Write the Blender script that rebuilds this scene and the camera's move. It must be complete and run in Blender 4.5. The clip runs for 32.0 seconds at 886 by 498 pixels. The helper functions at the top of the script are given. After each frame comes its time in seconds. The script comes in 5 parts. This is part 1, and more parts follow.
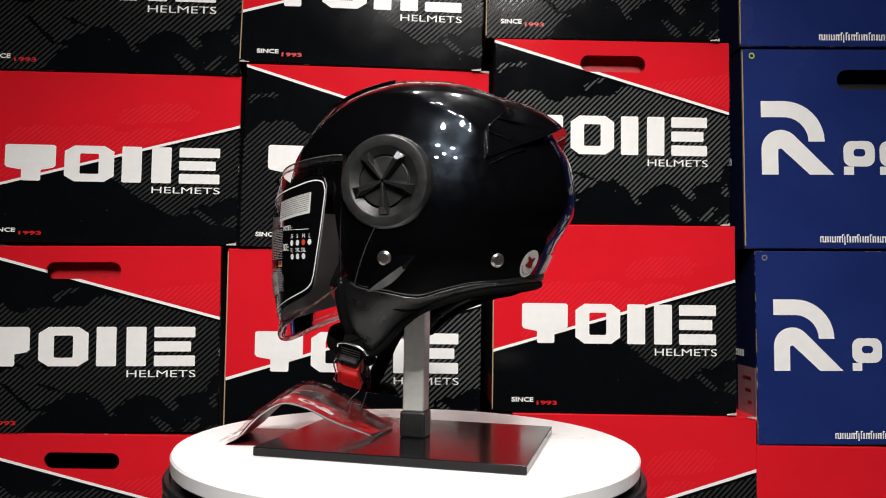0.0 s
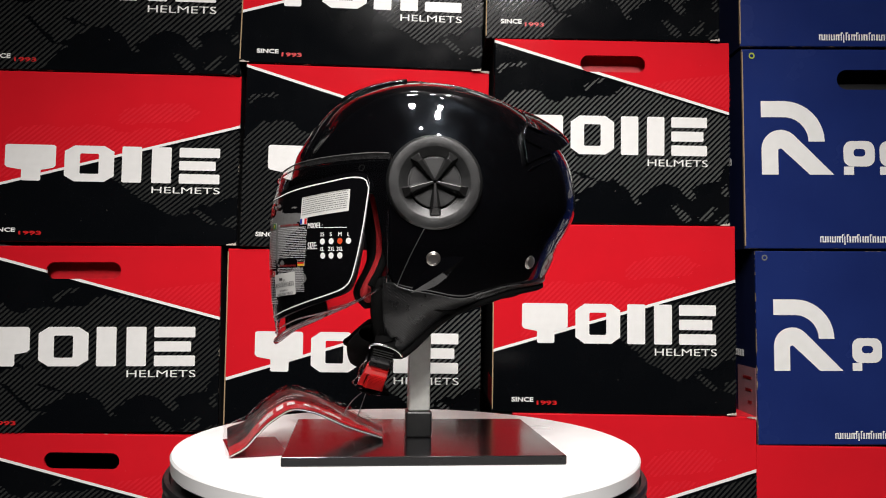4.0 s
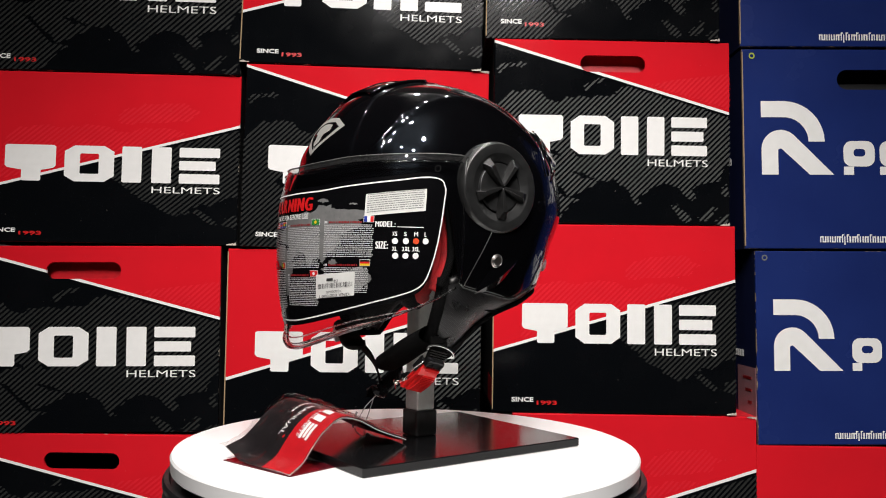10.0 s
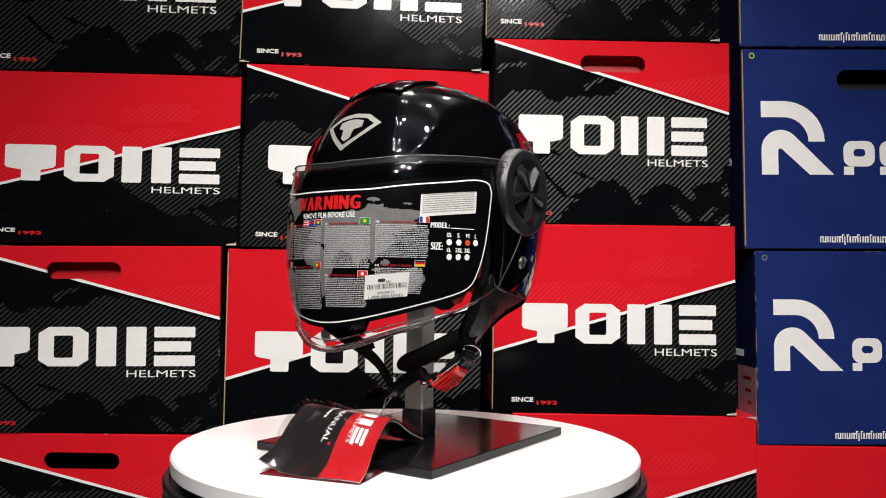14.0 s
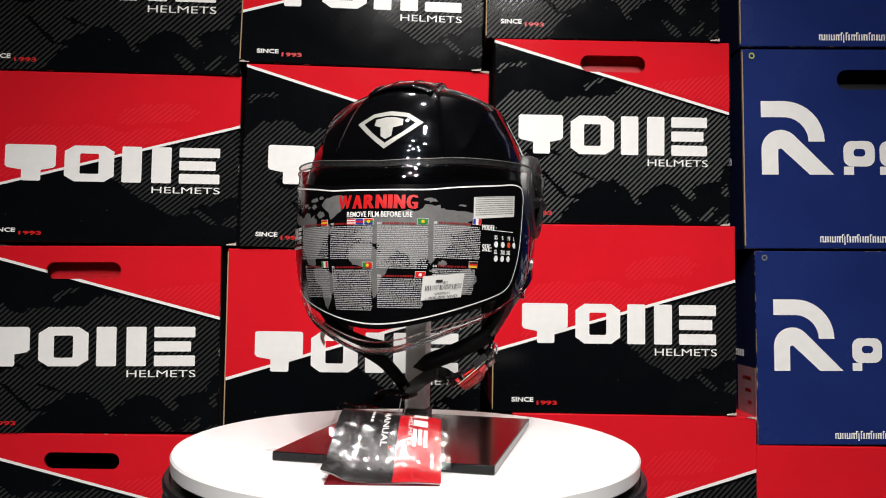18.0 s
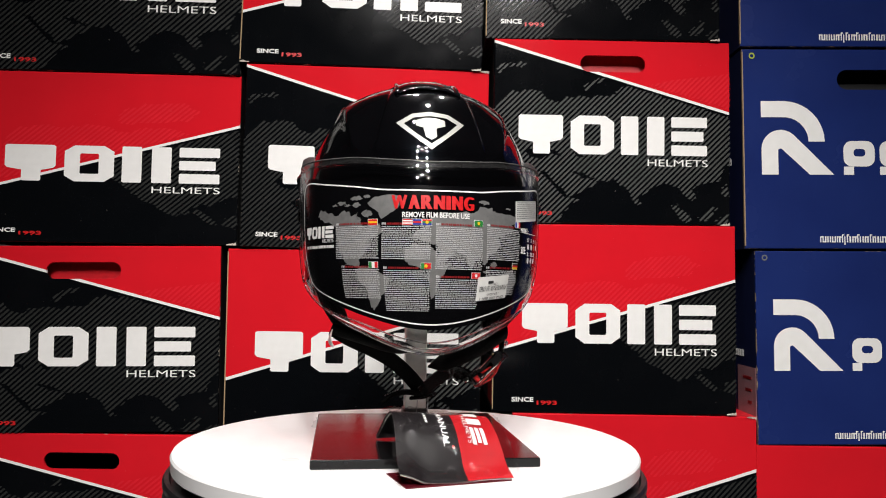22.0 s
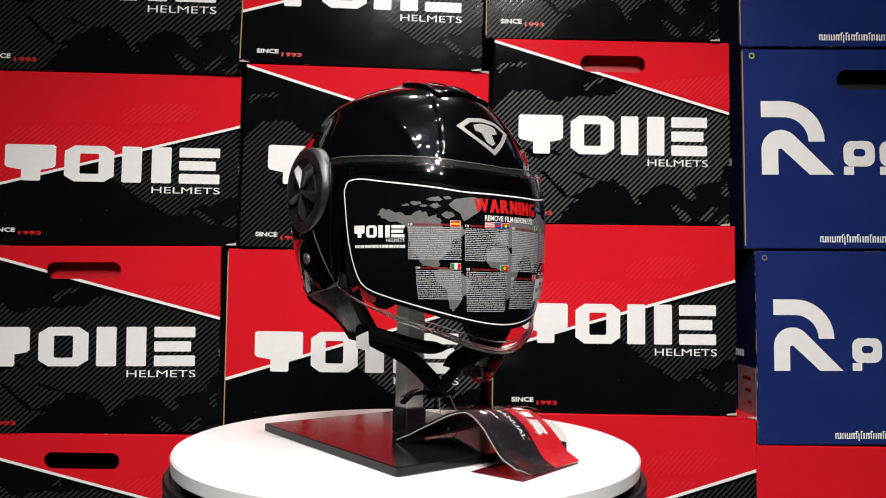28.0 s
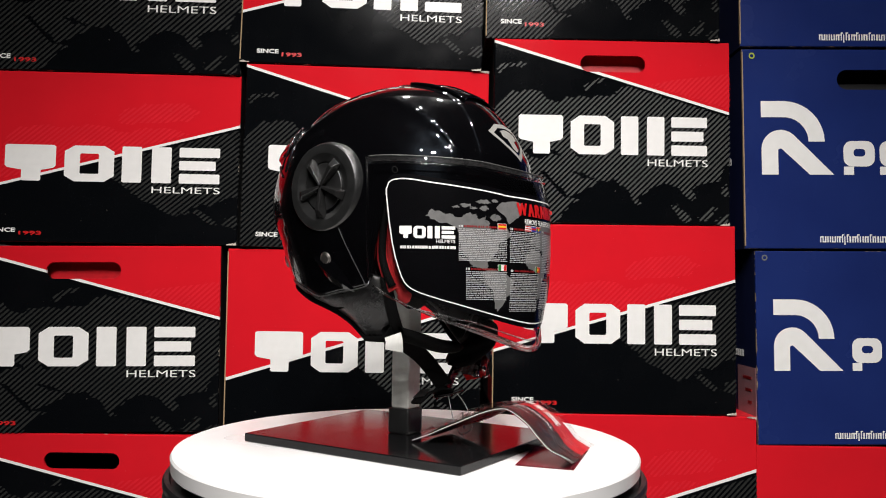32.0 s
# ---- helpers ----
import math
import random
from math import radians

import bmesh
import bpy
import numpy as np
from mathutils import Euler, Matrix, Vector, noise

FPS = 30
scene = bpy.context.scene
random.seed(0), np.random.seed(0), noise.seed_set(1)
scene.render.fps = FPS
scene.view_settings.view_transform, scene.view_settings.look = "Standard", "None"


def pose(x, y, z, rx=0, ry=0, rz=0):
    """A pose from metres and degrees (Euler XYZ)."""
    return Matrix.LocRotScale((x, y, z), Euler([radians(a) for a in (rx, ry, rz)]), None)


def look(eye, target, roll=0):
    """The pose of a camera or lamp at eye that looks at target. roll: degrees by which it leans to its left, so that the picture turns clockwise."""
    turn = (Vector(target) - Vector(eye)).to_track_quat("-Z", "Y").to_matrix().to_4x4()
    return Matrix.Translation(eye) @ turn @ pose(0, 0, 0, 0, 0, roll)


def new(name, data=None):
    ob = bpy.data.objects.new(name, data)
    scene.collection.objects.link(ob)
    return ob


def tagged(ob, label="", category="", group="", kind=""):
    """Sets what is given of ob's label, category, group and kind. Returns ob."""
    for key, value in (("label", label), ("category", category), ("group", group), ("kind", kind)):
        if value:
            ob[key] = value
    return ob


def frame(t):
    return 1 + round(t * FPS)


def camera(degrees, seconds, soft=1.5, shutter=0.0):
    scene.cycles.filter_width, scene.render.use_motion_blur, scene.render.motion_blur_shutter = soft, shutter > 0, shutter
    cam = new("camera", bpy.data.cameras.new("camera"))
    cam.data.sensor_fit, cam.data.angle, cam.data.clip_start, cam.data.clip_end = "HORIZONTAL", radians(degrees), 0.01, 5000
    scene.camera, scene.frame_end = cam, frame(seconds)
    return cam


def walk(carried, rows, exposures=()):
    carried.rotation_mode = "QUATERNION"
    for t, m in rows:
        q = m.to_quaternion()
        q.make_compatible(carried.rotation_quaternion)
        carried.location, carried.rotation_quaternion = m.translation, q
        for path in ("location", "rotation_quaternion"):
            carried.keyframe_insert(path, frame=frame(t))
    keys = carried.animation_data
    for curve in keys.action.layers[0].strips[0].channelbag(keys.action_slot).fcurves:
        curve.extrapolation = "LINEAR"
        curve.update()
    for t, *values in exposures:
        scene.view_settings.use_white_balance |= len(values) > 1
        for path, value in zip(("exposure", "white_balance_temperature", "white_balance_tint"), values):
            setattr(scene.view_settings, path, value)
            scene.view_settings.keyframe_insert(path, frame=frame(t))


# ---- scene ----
from math import cos, sin, pi, sqrt

ZT = 0.4016           # top of the turntable platter
FAR = 1.161           # carton plan below is fitted to the camera's view; scaled about the eye by this
SPIN = 5.0573         # degrees a second, counter-clockwise from above

EYE = (0.0318, -0.8, ZT + 0.1539)
AIM = (0.0318, -0.8 + cos(radians(3.055)), ZT + 0.1539 + sin(radians(3.055)))
cam = camera(59.085, 32.0, soft=1.05)
walk(cam, [(0, look(EYE, AIM, 0.93)), (32, look(EYE, AIM, 0.93))])

# ---- light ----
world = bpy.data.worlds.new("world")
scene.world = world
world.use_nodes = True
world.node_tree.nodes["Background"].inputs["Color"].default_value = (0.8, 0.87, 1.0, 1)
world.node_tree.nodes["Background"].inputs["Strength"].default_value = 0.004
scene.view_settings.exposure = 0.0


def lamp(x, y, z, power, aim, colour=(1.0, 0.955, 0.93)):
    """A round ceiling spotlight."""
    data = bpy.data.lights.new("ceiling_light", "SPOT")
    data.energy, data.color, data.shadow_soft_size, data.spot_size, data.spot_blend = power, colour, 0.042, radians(58), 1.0
    ob = new("ceiling_light", data)
    ob.matrix_world = look((x, y, z), aim)
    return ob


# ceiling spots in two uneven rows that run away behind the camera
for lx, ly, power in ((-0.12, 0.75, 26), (0.34, 0.70, 26), (0.14, 0.0, 22), (-0.18, -0.55, 23), (0.30, -0.70, 37), (0.02, -1.05, 46), (0.42, -1.25, 56), (-0.10, -1.75, 68), (0.26, -1.95, 76), (0.06, -2.40, 82), (0.40, -2.70, 84), (-0.20, -2.75, 68)):
    lamp(lx, ly, 2.43, power, (0.05 + lx * 0.12, 0.03 + 0.05 * min(ly, 0), 0.45 - 0.07 * min(ly, 0)))


# ---- materials ----
class Nodes:
    """Short forms for a node material."""

    def __init__(self, name, rough=0.5, metal=0.0, colour=(0.5, 0.5, 0.5), spec=0.5, coat=0.0):
        self.m = bpy.data.materials.new(name)
        self.m.use_nodes = True
        self.t = self.m.node_tree
        self.b = self.t.nodes["Principled BSDF"]
        self.b.inputs["Base Color"].default_value = (*colour, 1)
        self.b.inputs["Roughness"].default_value = rough
        self.b.inputs["Metallic"].default_value = metal
        self.b.inputs["Specular IOR Level"].default_value = spec
        self.b.inputs["Coat Weight"].default_value = coat
        self.b.inputs["Coat Roughness"].default_value = 0.03

    def link(self, a, b):
        self.t.links.new(a, b)

    def put(self, sock, v):
        if hasattr(v, "is_output"):
            self.link(v, sock)
        else:
            sock.default_value = v

    def math(self, op, a, b=0.0, c=0.0):
        n = self.t.nodes.new("ShaderNodeMath")
        n.operation = op
        for k, v in enumerate((a, b, c)):
            self.put(n.inputs[k], v)
        return n.outputs[0]

    def mix(self, f, a, b):
        n = self.t.nodes.new("ShaderNodeMix")
        n.data_type = "RGBA"
        for k, v in (("Factor", f), ("A", a), ("B", b)):
            sock = [q for q in n.inputs if q.name == k and (q.type == "RGBA" or k == "Factor")][0]
            self.put(sock, (*v, 1) if isinstance(v, tuple) and len(v) == 3 else v)
        return [q for q in n.outputs if q.type == "RGBA"][0]

    def coords(self, which):
        return self.t.nodes.new("ShaderNodeTexCoord").outputs[which]

    def xyz(self, v):
        n = self.t.nodes.new("ShaderNodeSeparateXYZ")
        self.link(v, n.inputs[0])
        return n.outputs

    def noise(self, v, scale, detail=3.0, rough=0.55):
        n = self.t.nodes.new("ShaderNodeTexNoise")
        n.inputs["Scale"].default_value, n.inputs["Detail"].default_value, n.inputs["Roughness"].default_value = scale, detail, rough
        if v is not None:
            self.link(v, n.inputs["Vector"])
        return n.outputs[0]

    def ramp(self, f, lo, hi, a=0.0, b=1.0):
        n = self.t.nodes.new("ShaderNodeMapRange")
        for k, v in enumerate((f, lo, hi, a, b)):
            self.put(n.inputs[k], v)
        return n.outputs[0]

    def bump(self, h, strength=0.2, dist=0.001):
        n = self.t.nodes.new("ShaderNodeBump")
        n.inputs["Strength"].default_value, n.inputs["Distance"].default_value = strength, dist
        self.link(h, n.inputs["Height"])
        self.link(n.outputs[0], self.b.inputs["Normal"])

    def set(self, name, v):
        self.put(self.b.inputs[name], v)


def plain(name, colour, rough=0.5, metal=0.0, grain=60.0, vary=0.15, relief=0.0, spec=0.5, coat=0.0):
    """A surface with a little variation in tone and gloss at two scales."""
    k = Nodes(name, rough, metal, colour, spec, coat)
    v = k.coords("Object")
    fine, wide = k.noise(v, grain * 6), k.noise(v, grain * 0.4)
    f = k.math("ADD", k.math("MULTIPLY", fine, 0.5), k.math("MULTIPLY", wide, 0.5))
    dark, light = tuple(c * (1 - vary) for c in colour), tuple(min(1, c * (1 + vary)) for c in colour)
    k.set("Base Color", k.mix(k.ramp(f, 0.3, 0.7), dark, light))
    k.set("Roughness", k.ramp(wide, 0.3, 0.7, max(0.02, rough * 0.85), min(1, rough * 1.15)))
    if relief:
        k.bump(fine, relief, 0.001)
    return k.m


RED = (0.66, 0.0115, 0.021)
INK = (0.0024, 0.0029, 0.0037)
PALE = (0.84, 0.835, 0.81)
CARD = (0.36, 0.25, 0.14)


def carton_print(name, foot, slope):
    """Printed face of a carton: a red and a black field parted by a slanted white stripe, with scuffs and worn edges."""
    k = Nodes(name, 0.2, 0, RED, 0.12)
    u, _, w = k.xyz(k.coords("Generated"))
    ob = k.coords("Object")
    over = k.math("SUBTRACT", w, k.math("MULTIPLY_ADD", u, slope, foot))
    red = k.math("GREATER_THAN", over, 0.0)
    white = k.math("LESS_THAN", k.math("ABSOLUTE", over), 0.0078)
    c = k.mix(red, INK, k.mix(k.ramp(k.noise(ob, 11.0, 4.0), 0.35, 0.7), tuple(q * 0.93 for q in RED), RED))
    c = k.mix(white, c, PALE)
    fade = k.noise(ob, 9.0, 4.0)
    c = k.mix(k.ramp(fade, 0.45, 0.8, 0.0, 0.012), c, (0.12, 0.11, 0.11))
    # pale specks and short scratches in the print
    speck = k.ramp(k.noise(ob, 260.0, 2.0), 0.745, 0.77)
    c = k.mix(k.math("MULTIPLY", speck, 0.35), c, (0.4, 0.36, 0.33))
    rim = k.math("MINIMUM", k.math("MINIMUM", u, k.math("SUBTRACT", 1.0, u)), k.math("MINIMUM", w, k.math("SUBTRACT", 1.0, w)))
    edge = k.math("LESS_THAN", rim, k.ramp(k.noise(ob, 30.0, 6.0, 0.75), 0.56, 0.86, 0.0, 0.0075))
    c = k.mix(k.math("MULTIPLY", edge, 0.75), c, (0.42, 0.35, 0.28))
    k.set("Base Color", c)
    x = k.xyz(ob)[0]
    k.set("Roughness", k.ramp(k.noise(ob, 14.0), 0.3, 0.7, 0.09, 0.16))
    wav = k.math("SINE", k.math("MULTIPLY", x, 900.0))
    k.bump(k.math("ADD", k.math("MULTIPLY", wav, 0.010), k.noise(ob, 7.0)), 0.12, 0.004)
    return k.m


def blue_print():
    k = Nodes("blue_carton_print", 0.4, 0, (0.008, 0.018, 0.12), 0.22)
    u, _, w = k.xyz(k.coords("Generated"))
    ob = k.coords("Object")
    c = k.mix(k.ramp(k.noise(ob, 6.0, 5.0), 0.3, 0.75), (0.010, 0.021, 0.115), (0.014, 0.030, 0.15))
    rim = k.math("MINIMUM", k.math("MINIMUM", u, k.math("SUBTRACT", 1.0, u)), k.math("MINIMUM", w, k.math("SUBTRACT", 1.0, w)))
    edge = k.math("LESS_THAN", rim, k.ramp(k.noise(ob, 40.0, 5.0, 0.7), 0.5, 0.85, 0.0, 0.006))
    k.set("Base Color", k.mix(edge, c, (0.33, 0.25, 0.16)))
    k.set("Roughness", k.ramp(k.noise(ob, 14.0), 0.3, 0.7, 0.18, 0.3))
    k.bump(k.noise(ob, 6.0), 0.15, 0.005)
    return k.m


def clear_pane(name, ior, rough=0.03, flat=None):
    k = Nodes(name)
    t = k.t
    see, gloss, f, mixer = (t.nodes.new("ShaderNode" + n) for n in ("BsdfTransparent", "BsdfGlossy", "Fresnel", "MixShader"))
    see.inputs[0].default_value = (0.93, 0.93, 0.92, 1)
    gloss.inputs["Roughness"].default_value = rough
    f.inputs[0].default_value = ior
    k.put(mixer.inputs[0], f.outputs[0] if flat is None else flat)
    k.link(see.outputs[0], mixer.inputs[1])
    k.link(gloss.outputs[0], mixer.inputs[2])
    k.link(mixer.outputs[0], t.nodes["Material Output"].inputs[0])
    return k.m


M_BLUE = blue_print()
M_HATCH = plain("grey_hatch_ink", (0.060, 0.063, 0.060), 0.35, grain=25, vary=0.12, spec=0.1)
M_HATCH_DIM = plain("dark_hatch_ink", (0.021, 0.022, 0.021), 0.35, grain=25, vary=0.2, spec=0.1)
M_HATCH_RED = plain("pale_red_hatch_ink", (0.66, 0.0155, 0.0265), 0.35, grain=25, vary=0.1, spec=0.1)
M_SIDE = plain("carton_side", (0.008, 0.008, 0.009), 0.5, grain=20)
M_SIDE_RED = plain("carton_top_red", RED, 0.42, grain=20)
# blue of the sides is darkened: shade in the gaps put into the colour
M_SIDE_BLUE_SHADED = plain("carton_side_blue_shaded", (0.004, 0.008, 0.045), 0.45, grain=20)
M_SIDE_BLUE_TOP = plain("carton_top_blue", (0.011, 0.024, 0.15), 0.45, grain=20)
M_CARD = plain("raw_cardboard", CARD, 0.85, grain=40, relief=0.3)
M_TORN = plain("torn_board", (0.50, 0.45, 0.38), 0.9, grain=90, vary=0.35, relief=0.5)
M_PALE = plain("white_ink", PALE, 0.42, grain=12, vary=0.05)
M_REDINK = plain("red_ink", (0.6, 0.01, 0.012), 0.4, grain=20)
M_WHITE = plain("white_acrylic", (0.88, 0.88, 0.87), 0.3, grain=8, vary=0.03, spec=0.45)


def ink(name, colour):
    return plain(name, colour, 0.35, grain=40, vary=0.06)


M_LABELINK = ink("grey_label_print", (0.16, 0.16, 0.15))
M_DARKRED = ink("dark_red_ink", (0.22, 0.01, 0.012))


def gloss_paint():
    """Black lacquer under a clear coat with a slight orange peel, smears and dust."""
    k = Nodes("black_gloss_paint", 0.2, 0, (0.0022, 0.0022, 0.0026), 0.02, 1.0)
    v = k.coords("Object")
    dust = k.ramp(k.noise(v, 1500.0, 1.0), 0.80, 0.83)
    k.set("Base Color", k.mix(k.math("MULTIPLY", dust, 0.5), (0.0015, 0.0015, 0.0019), (0.25, 0.25, 0.25)))
    k.set("Specular Tint", (0.6, 0.78, 1.0, 1))
    k.set("Roughness", k.ramp(k.noise(v, 40.0), 0.3, 0.7, 0.16, 0.30))
    smear = k.ramp(k.noise(v, 13.0, 5.0, 0.6), 0.56, 0.72)
    wipe = k.ramp(k.noise(v, 55.0, 4.0, 0.6), 0.45, 0.7, 0.3, 1.0)
    k.set("Coat Roughness", k.ramp(k.math("MULTIPLY", smear, wipe), 0.0, 1.0, 0.006, 0.060))
    # smeared rear of the shell: haze round the glints put into its specular level
    x, y, _ = k.xyz(v)
    rear_haze = k.math("MULTIPLY", k.math("MULTIPLY", k.ramp(x, 0.0, -0.06), k.ramp(k.noise(v, 9.0, 4.0), 0.35, 0.62)), k.ramp(k.noise(v, 70.0, 4.0, 0.7), 0.4, 0.62, 0.25, 1.0))
    k.set("Specular IOR Level", k.ramp(rear_haze, 0.0, 1.0, 0.02, 0.17))
    peel = k.t.nodes.new("ShaderNodeBump")
    peel.inputs["Strength"].default_value, peel.inputs["Distance"].default_value = 0.14, 0.0006
    k.link(k.math("ADD", k.noise(v, 75.0, 1.0), k.math("MULTIPLY", k.noise(v, 22.0, 1.0), 2.0)), peel.inputs["Height"])
    k.link(peel.outputs[0], k.b.inputs["Coat Normal"])
    return k.m


M_GLOSS = gloss_paint()
M_MATT = plain("black_matt_plastic", (0.0145, 0.0150, 0.0150), 0.34, grain=260, vary=0.4, relief=0.22, spec=0.75)
M_PLATE = plain("black_lacquer", (0.007, 0.007, 0.0075), 0.15, grain=25, vary=0.3, spec=0.3)
M_ALU = plain("brushed_aluminium", (0.70, 0.70, 0.66), 0.42, 0.3, grain=30, vary=0.1)
M_CHROME = plain("chrome", (0.75, 0.74, 0.72), 0.12, 1.0, grain=20, vary=0.05)
M_BUCKLE = plain("black_steel", (0.006, 0.006, 0.0065), 0.28, grain=80, vary=0.2, spec=0.35)
M_RIVET = plain("brushed_steel", (0.62, 0.58, 0.55), 0.34, 1.0, grain=60, vary=0.1)
M_FABRIC = plain("black_fabric", (0.0035, 0.0035, 0.0035), 0.85, grain=120, vary=0.3, relief=0.6, spec=0.06)


def perforated():
    """Black leatherette pricked with rows of small holes."""
    k = Nodes("black_leatherette", 0.32, 0, (0.004, 0.004, 0.0045), 0.45)
    v = k.coords("Object")
    x, y, z = k.xyz(v)
    wave = k.math("MULTIPLY", k.math("SINE", k.math("MULTIPLY", x, 2500.0)), k.math("SINE", k.math("MULTIPLY", k.math("ADD", z, k.math("MULTIPLY", x, 0.2)), 2500.0)))
    dots = k.ramp(wave, 0.15, 0.7)
    k.set("Base Color", k.mix(dots, (0.0045, 0.0045, 0.005), (0.001, 0.001, 0.001)))
    k.set("Roughness", k.ramp(k.noise(v, 70.0, 4.0), 0.3, 0.7, 0.22, 0.40))
    k.bump(k.math("SUBTRACT", k.math("MULTIPLY", k.noise(v, 90.0, 4.0), 1.5), dots), 0.5, 0.0008)
    return k.m


M_LEATHER = perforated()
M_REDPL = plain("red_plastic", (0.62, 0.012, 0.012), 0.32, grain=40, vary=0.1)
M_REDMESH = plain("red_mesh_fabric", (0.42, 0.008, 0.012), 0.8, grain=200, vary=0.5, relief=0.8)
M_CLEAR = clear_pane("clear_visor_plastic", 1.75)
M_FILM = plain("black_film", (0.0028, 0.0028, 0.0034), 0.16, grain=30, vary=0.2, spec=0.4)
M_BACKING = plain("grey_film_backing", (0.26, 0.25, 0.26), 0.4, grain=20, vary=0.08)
M_DRUM = plain("black_rubber", (0.007, 0.007, 0.0075), 0.4, grain=90, vary=0.3, relief=0.1, spec=0.35)
M_GREY = plain("grey_ink", (0.155, 0.155, 0.152), 0.3, grain=30, vary=0.25)
M_WALL = plain("painted_wall", (0.13, 0.13, 0.135), 0.8, grain=4, vary=0.06)
M_CEILING = plain("painted_ceiling", (0.3, 0.3, 0.3), 0.8, grain=4, vary=0.06)
M_FLOOR = plain("grey_floor_tile", (0.025, 0.024, 0.023), 0.5, grain=6, vary=0.12)
M_SILVER = plain("silver_foil_print", (0.33, 0.33, 0.305), 0.45, 0.25, grain=30, vary=0.08)


# ---- building helpers ----
def part(name, bm, material, parent=None, label="", smooth=False):
    """Links a bmesh as one mesh object under a thing or a part."""
    me = bpy.data.meshes.new(name)
    bm.to_mesh(me)
    bm.free()
    return part_of(name, me, material, parent, label, smooth)


def part_of(name, me, material, parent=None, label="", smooth=False):
    for m in material if isinstance(material, (list, tuple)) else (material,):
        if m.name not in me.materials:
            me.materials.append(m)
    if smooth:
        for p in me.polygons:
            p.use_smooth = True
        if smooth == "crisp":
            me.set_sharp_from_angle(angle=radians(28))
    ob = new(name, me)
    ob.parent = parent
    if label:
        tagged(ob, label)
    return ob


def thing(name, m, label, category, group="", kind=""):
    ob = new(name)
    ob.empty_display_size = 0.05
    ob.matrix_basis = m
    return tagged(ob, label, category, group, kind)


def box_bm(x0, x1, y0, y1, z0, z1, bevel=0.0, bm=None, segments=1):
    bm = bm or bmesh.new()
    r = bmesh.ops.create_cube(bm, size=1, matrix=Matrix.LocRotScale(((x0 + x1) / 2, (y0 + y1) / 2, (z0 + z1) / 2), None, (x1 - x0, y1 - y0, z1 - z0)))
    if bevel:
        es = {e for v in r["verts"] for e in v.link_edges}
        bmesh.ops.bevel(bm, geom=list(es), offset=bevel, segments=segments, affect="EDGES", profile=0.5)
    return bm


def lathe(profile, n=64, bm=None):
    """Turns (radius, height) pairs round z."""
    bm = bm or bmesh.new()
    rings = []
    for r, z in profile:
        if r < 1e-6:
            rings.append([bm.verts.new((0, 0, z))])
        else:
            rings.append([bm.verts.new((r * cos(2 * pi * k / n), r * sin(2 * pi * k / n), z)) for k in range(n)])
    for a, b in zip(rings, rings[1:]):
        for k in range(n):
            q = [a[k % len(a)], a[(k + 1) % len(a)], b[(k + 1) % len(b)], b[k % len(b)]]
            q = list(dict.fromkeys(q))
            if len(q) > 2:
                bm.faces.new(q)
    bmesh.ops.recalc_face_normals(bm, faces=bm.faces)
    return bm


def grid_bm(rows, closed=False, bm=None):
    """A sheet through rows of points."""
    bm = bm or bmesh.new()
    vs = [[bm.verts.new(p) for p in row] for row in rows]
    for a, b in zip(vs, vs[1:]):
        n = len(a)
        for k in range(n if closed else n - 1):
            bm.faces.new((a[k], a[(k + 1) % n], b[(k + 1) % n], b[k]))
    return bm


def thick(bm, t):
    bmesh.ops.recalc_face_normals(bm, faces=bm.faces)
    bmesh.ops.solidify(bm, geom=list(bm.faces), thickness=t)
    return bm


def tube_bm(points, radius, n=8, bm=None, flat=1.0, closed=False):
    """A round or flattened cord along points."""
    bm = bm or bmesh.new()
    ps = [Vector(p) for p in points]
    rings = []
    side = None
    for k, p in enumerate(ps):
        d = (ps[min(k + 1, len(ps) - 1)] - ps[max(k - 1, 0)]).normalized()
        ref = Vector((0, 0, 1)) if abs(d.z) < 0.9 else Vector((1, 0, 0))
        a = d.cross(ref).normalized() if side is None else (side - d * side.dot(d)).normalized()
        side = a
        b = d.cross(a)
        r = radius(k / (len(ps) - 1)) if callable(radius) else radius
        rings.append([bm.verts.new(p + a * cos(2 * pi * j / n) * r + b * sin(2 * pi * j / n) * r * flat) for j in range(n)])
    for a, b in zip(rings, rings[1:]):
        for j in range(n):
            bm.faces.new((a[j], a[(j + 1) % n], b[(j + 1) % n], b[j]))
    bm.faces.new(rings[0][::-1])
    bm.faces.new(rings[-1])
    return bm


def spline(xs, ys):
    """A smooth curve through (x, y) pairs in rising x."""
    xs, ys = list(xs), list(ys)
    n = len(xs)
    d = [(ys[k + 1] - ys[k]) / (xs[k + 1] - xs[k]) for k in range(n - 1)]
    m = [d[0]] + [0.0 if d[k - 1] * d[k] <= 0 else 2 * d[k - 1] * d[k] / (d[k - 1] + d[k]) for k in range(1, n - 1)] + [d[-1]]

    def at(x):
        x = min(max(x, xs[0]), xs[-1])
        k = max(j for j in range(n - 1) if xs[j] <= x or j == 0)
        h = xs[k + 1] - xs[k]
        s = (x - xs[k]) / h
        return (ys[k] * (1 + 2 * s) * (1 - s) ** 2 + m[k] * h * s * (1 - s) ** 2 + ys[k + 1] * s * s * (3 - 2 * s) + m[k + 1] * h * s * s * (s - 1))
    return at


def flat_bm(polys, bm=None, y=0.0):
    """Flat shapes in the x-z plane, facing -y."""
    bm = bm or bmesh.new()
    for poly in polys:
        bm.faces.new([bm.verts.new((px, y, pz)) for px, pz in poly])
    return bm


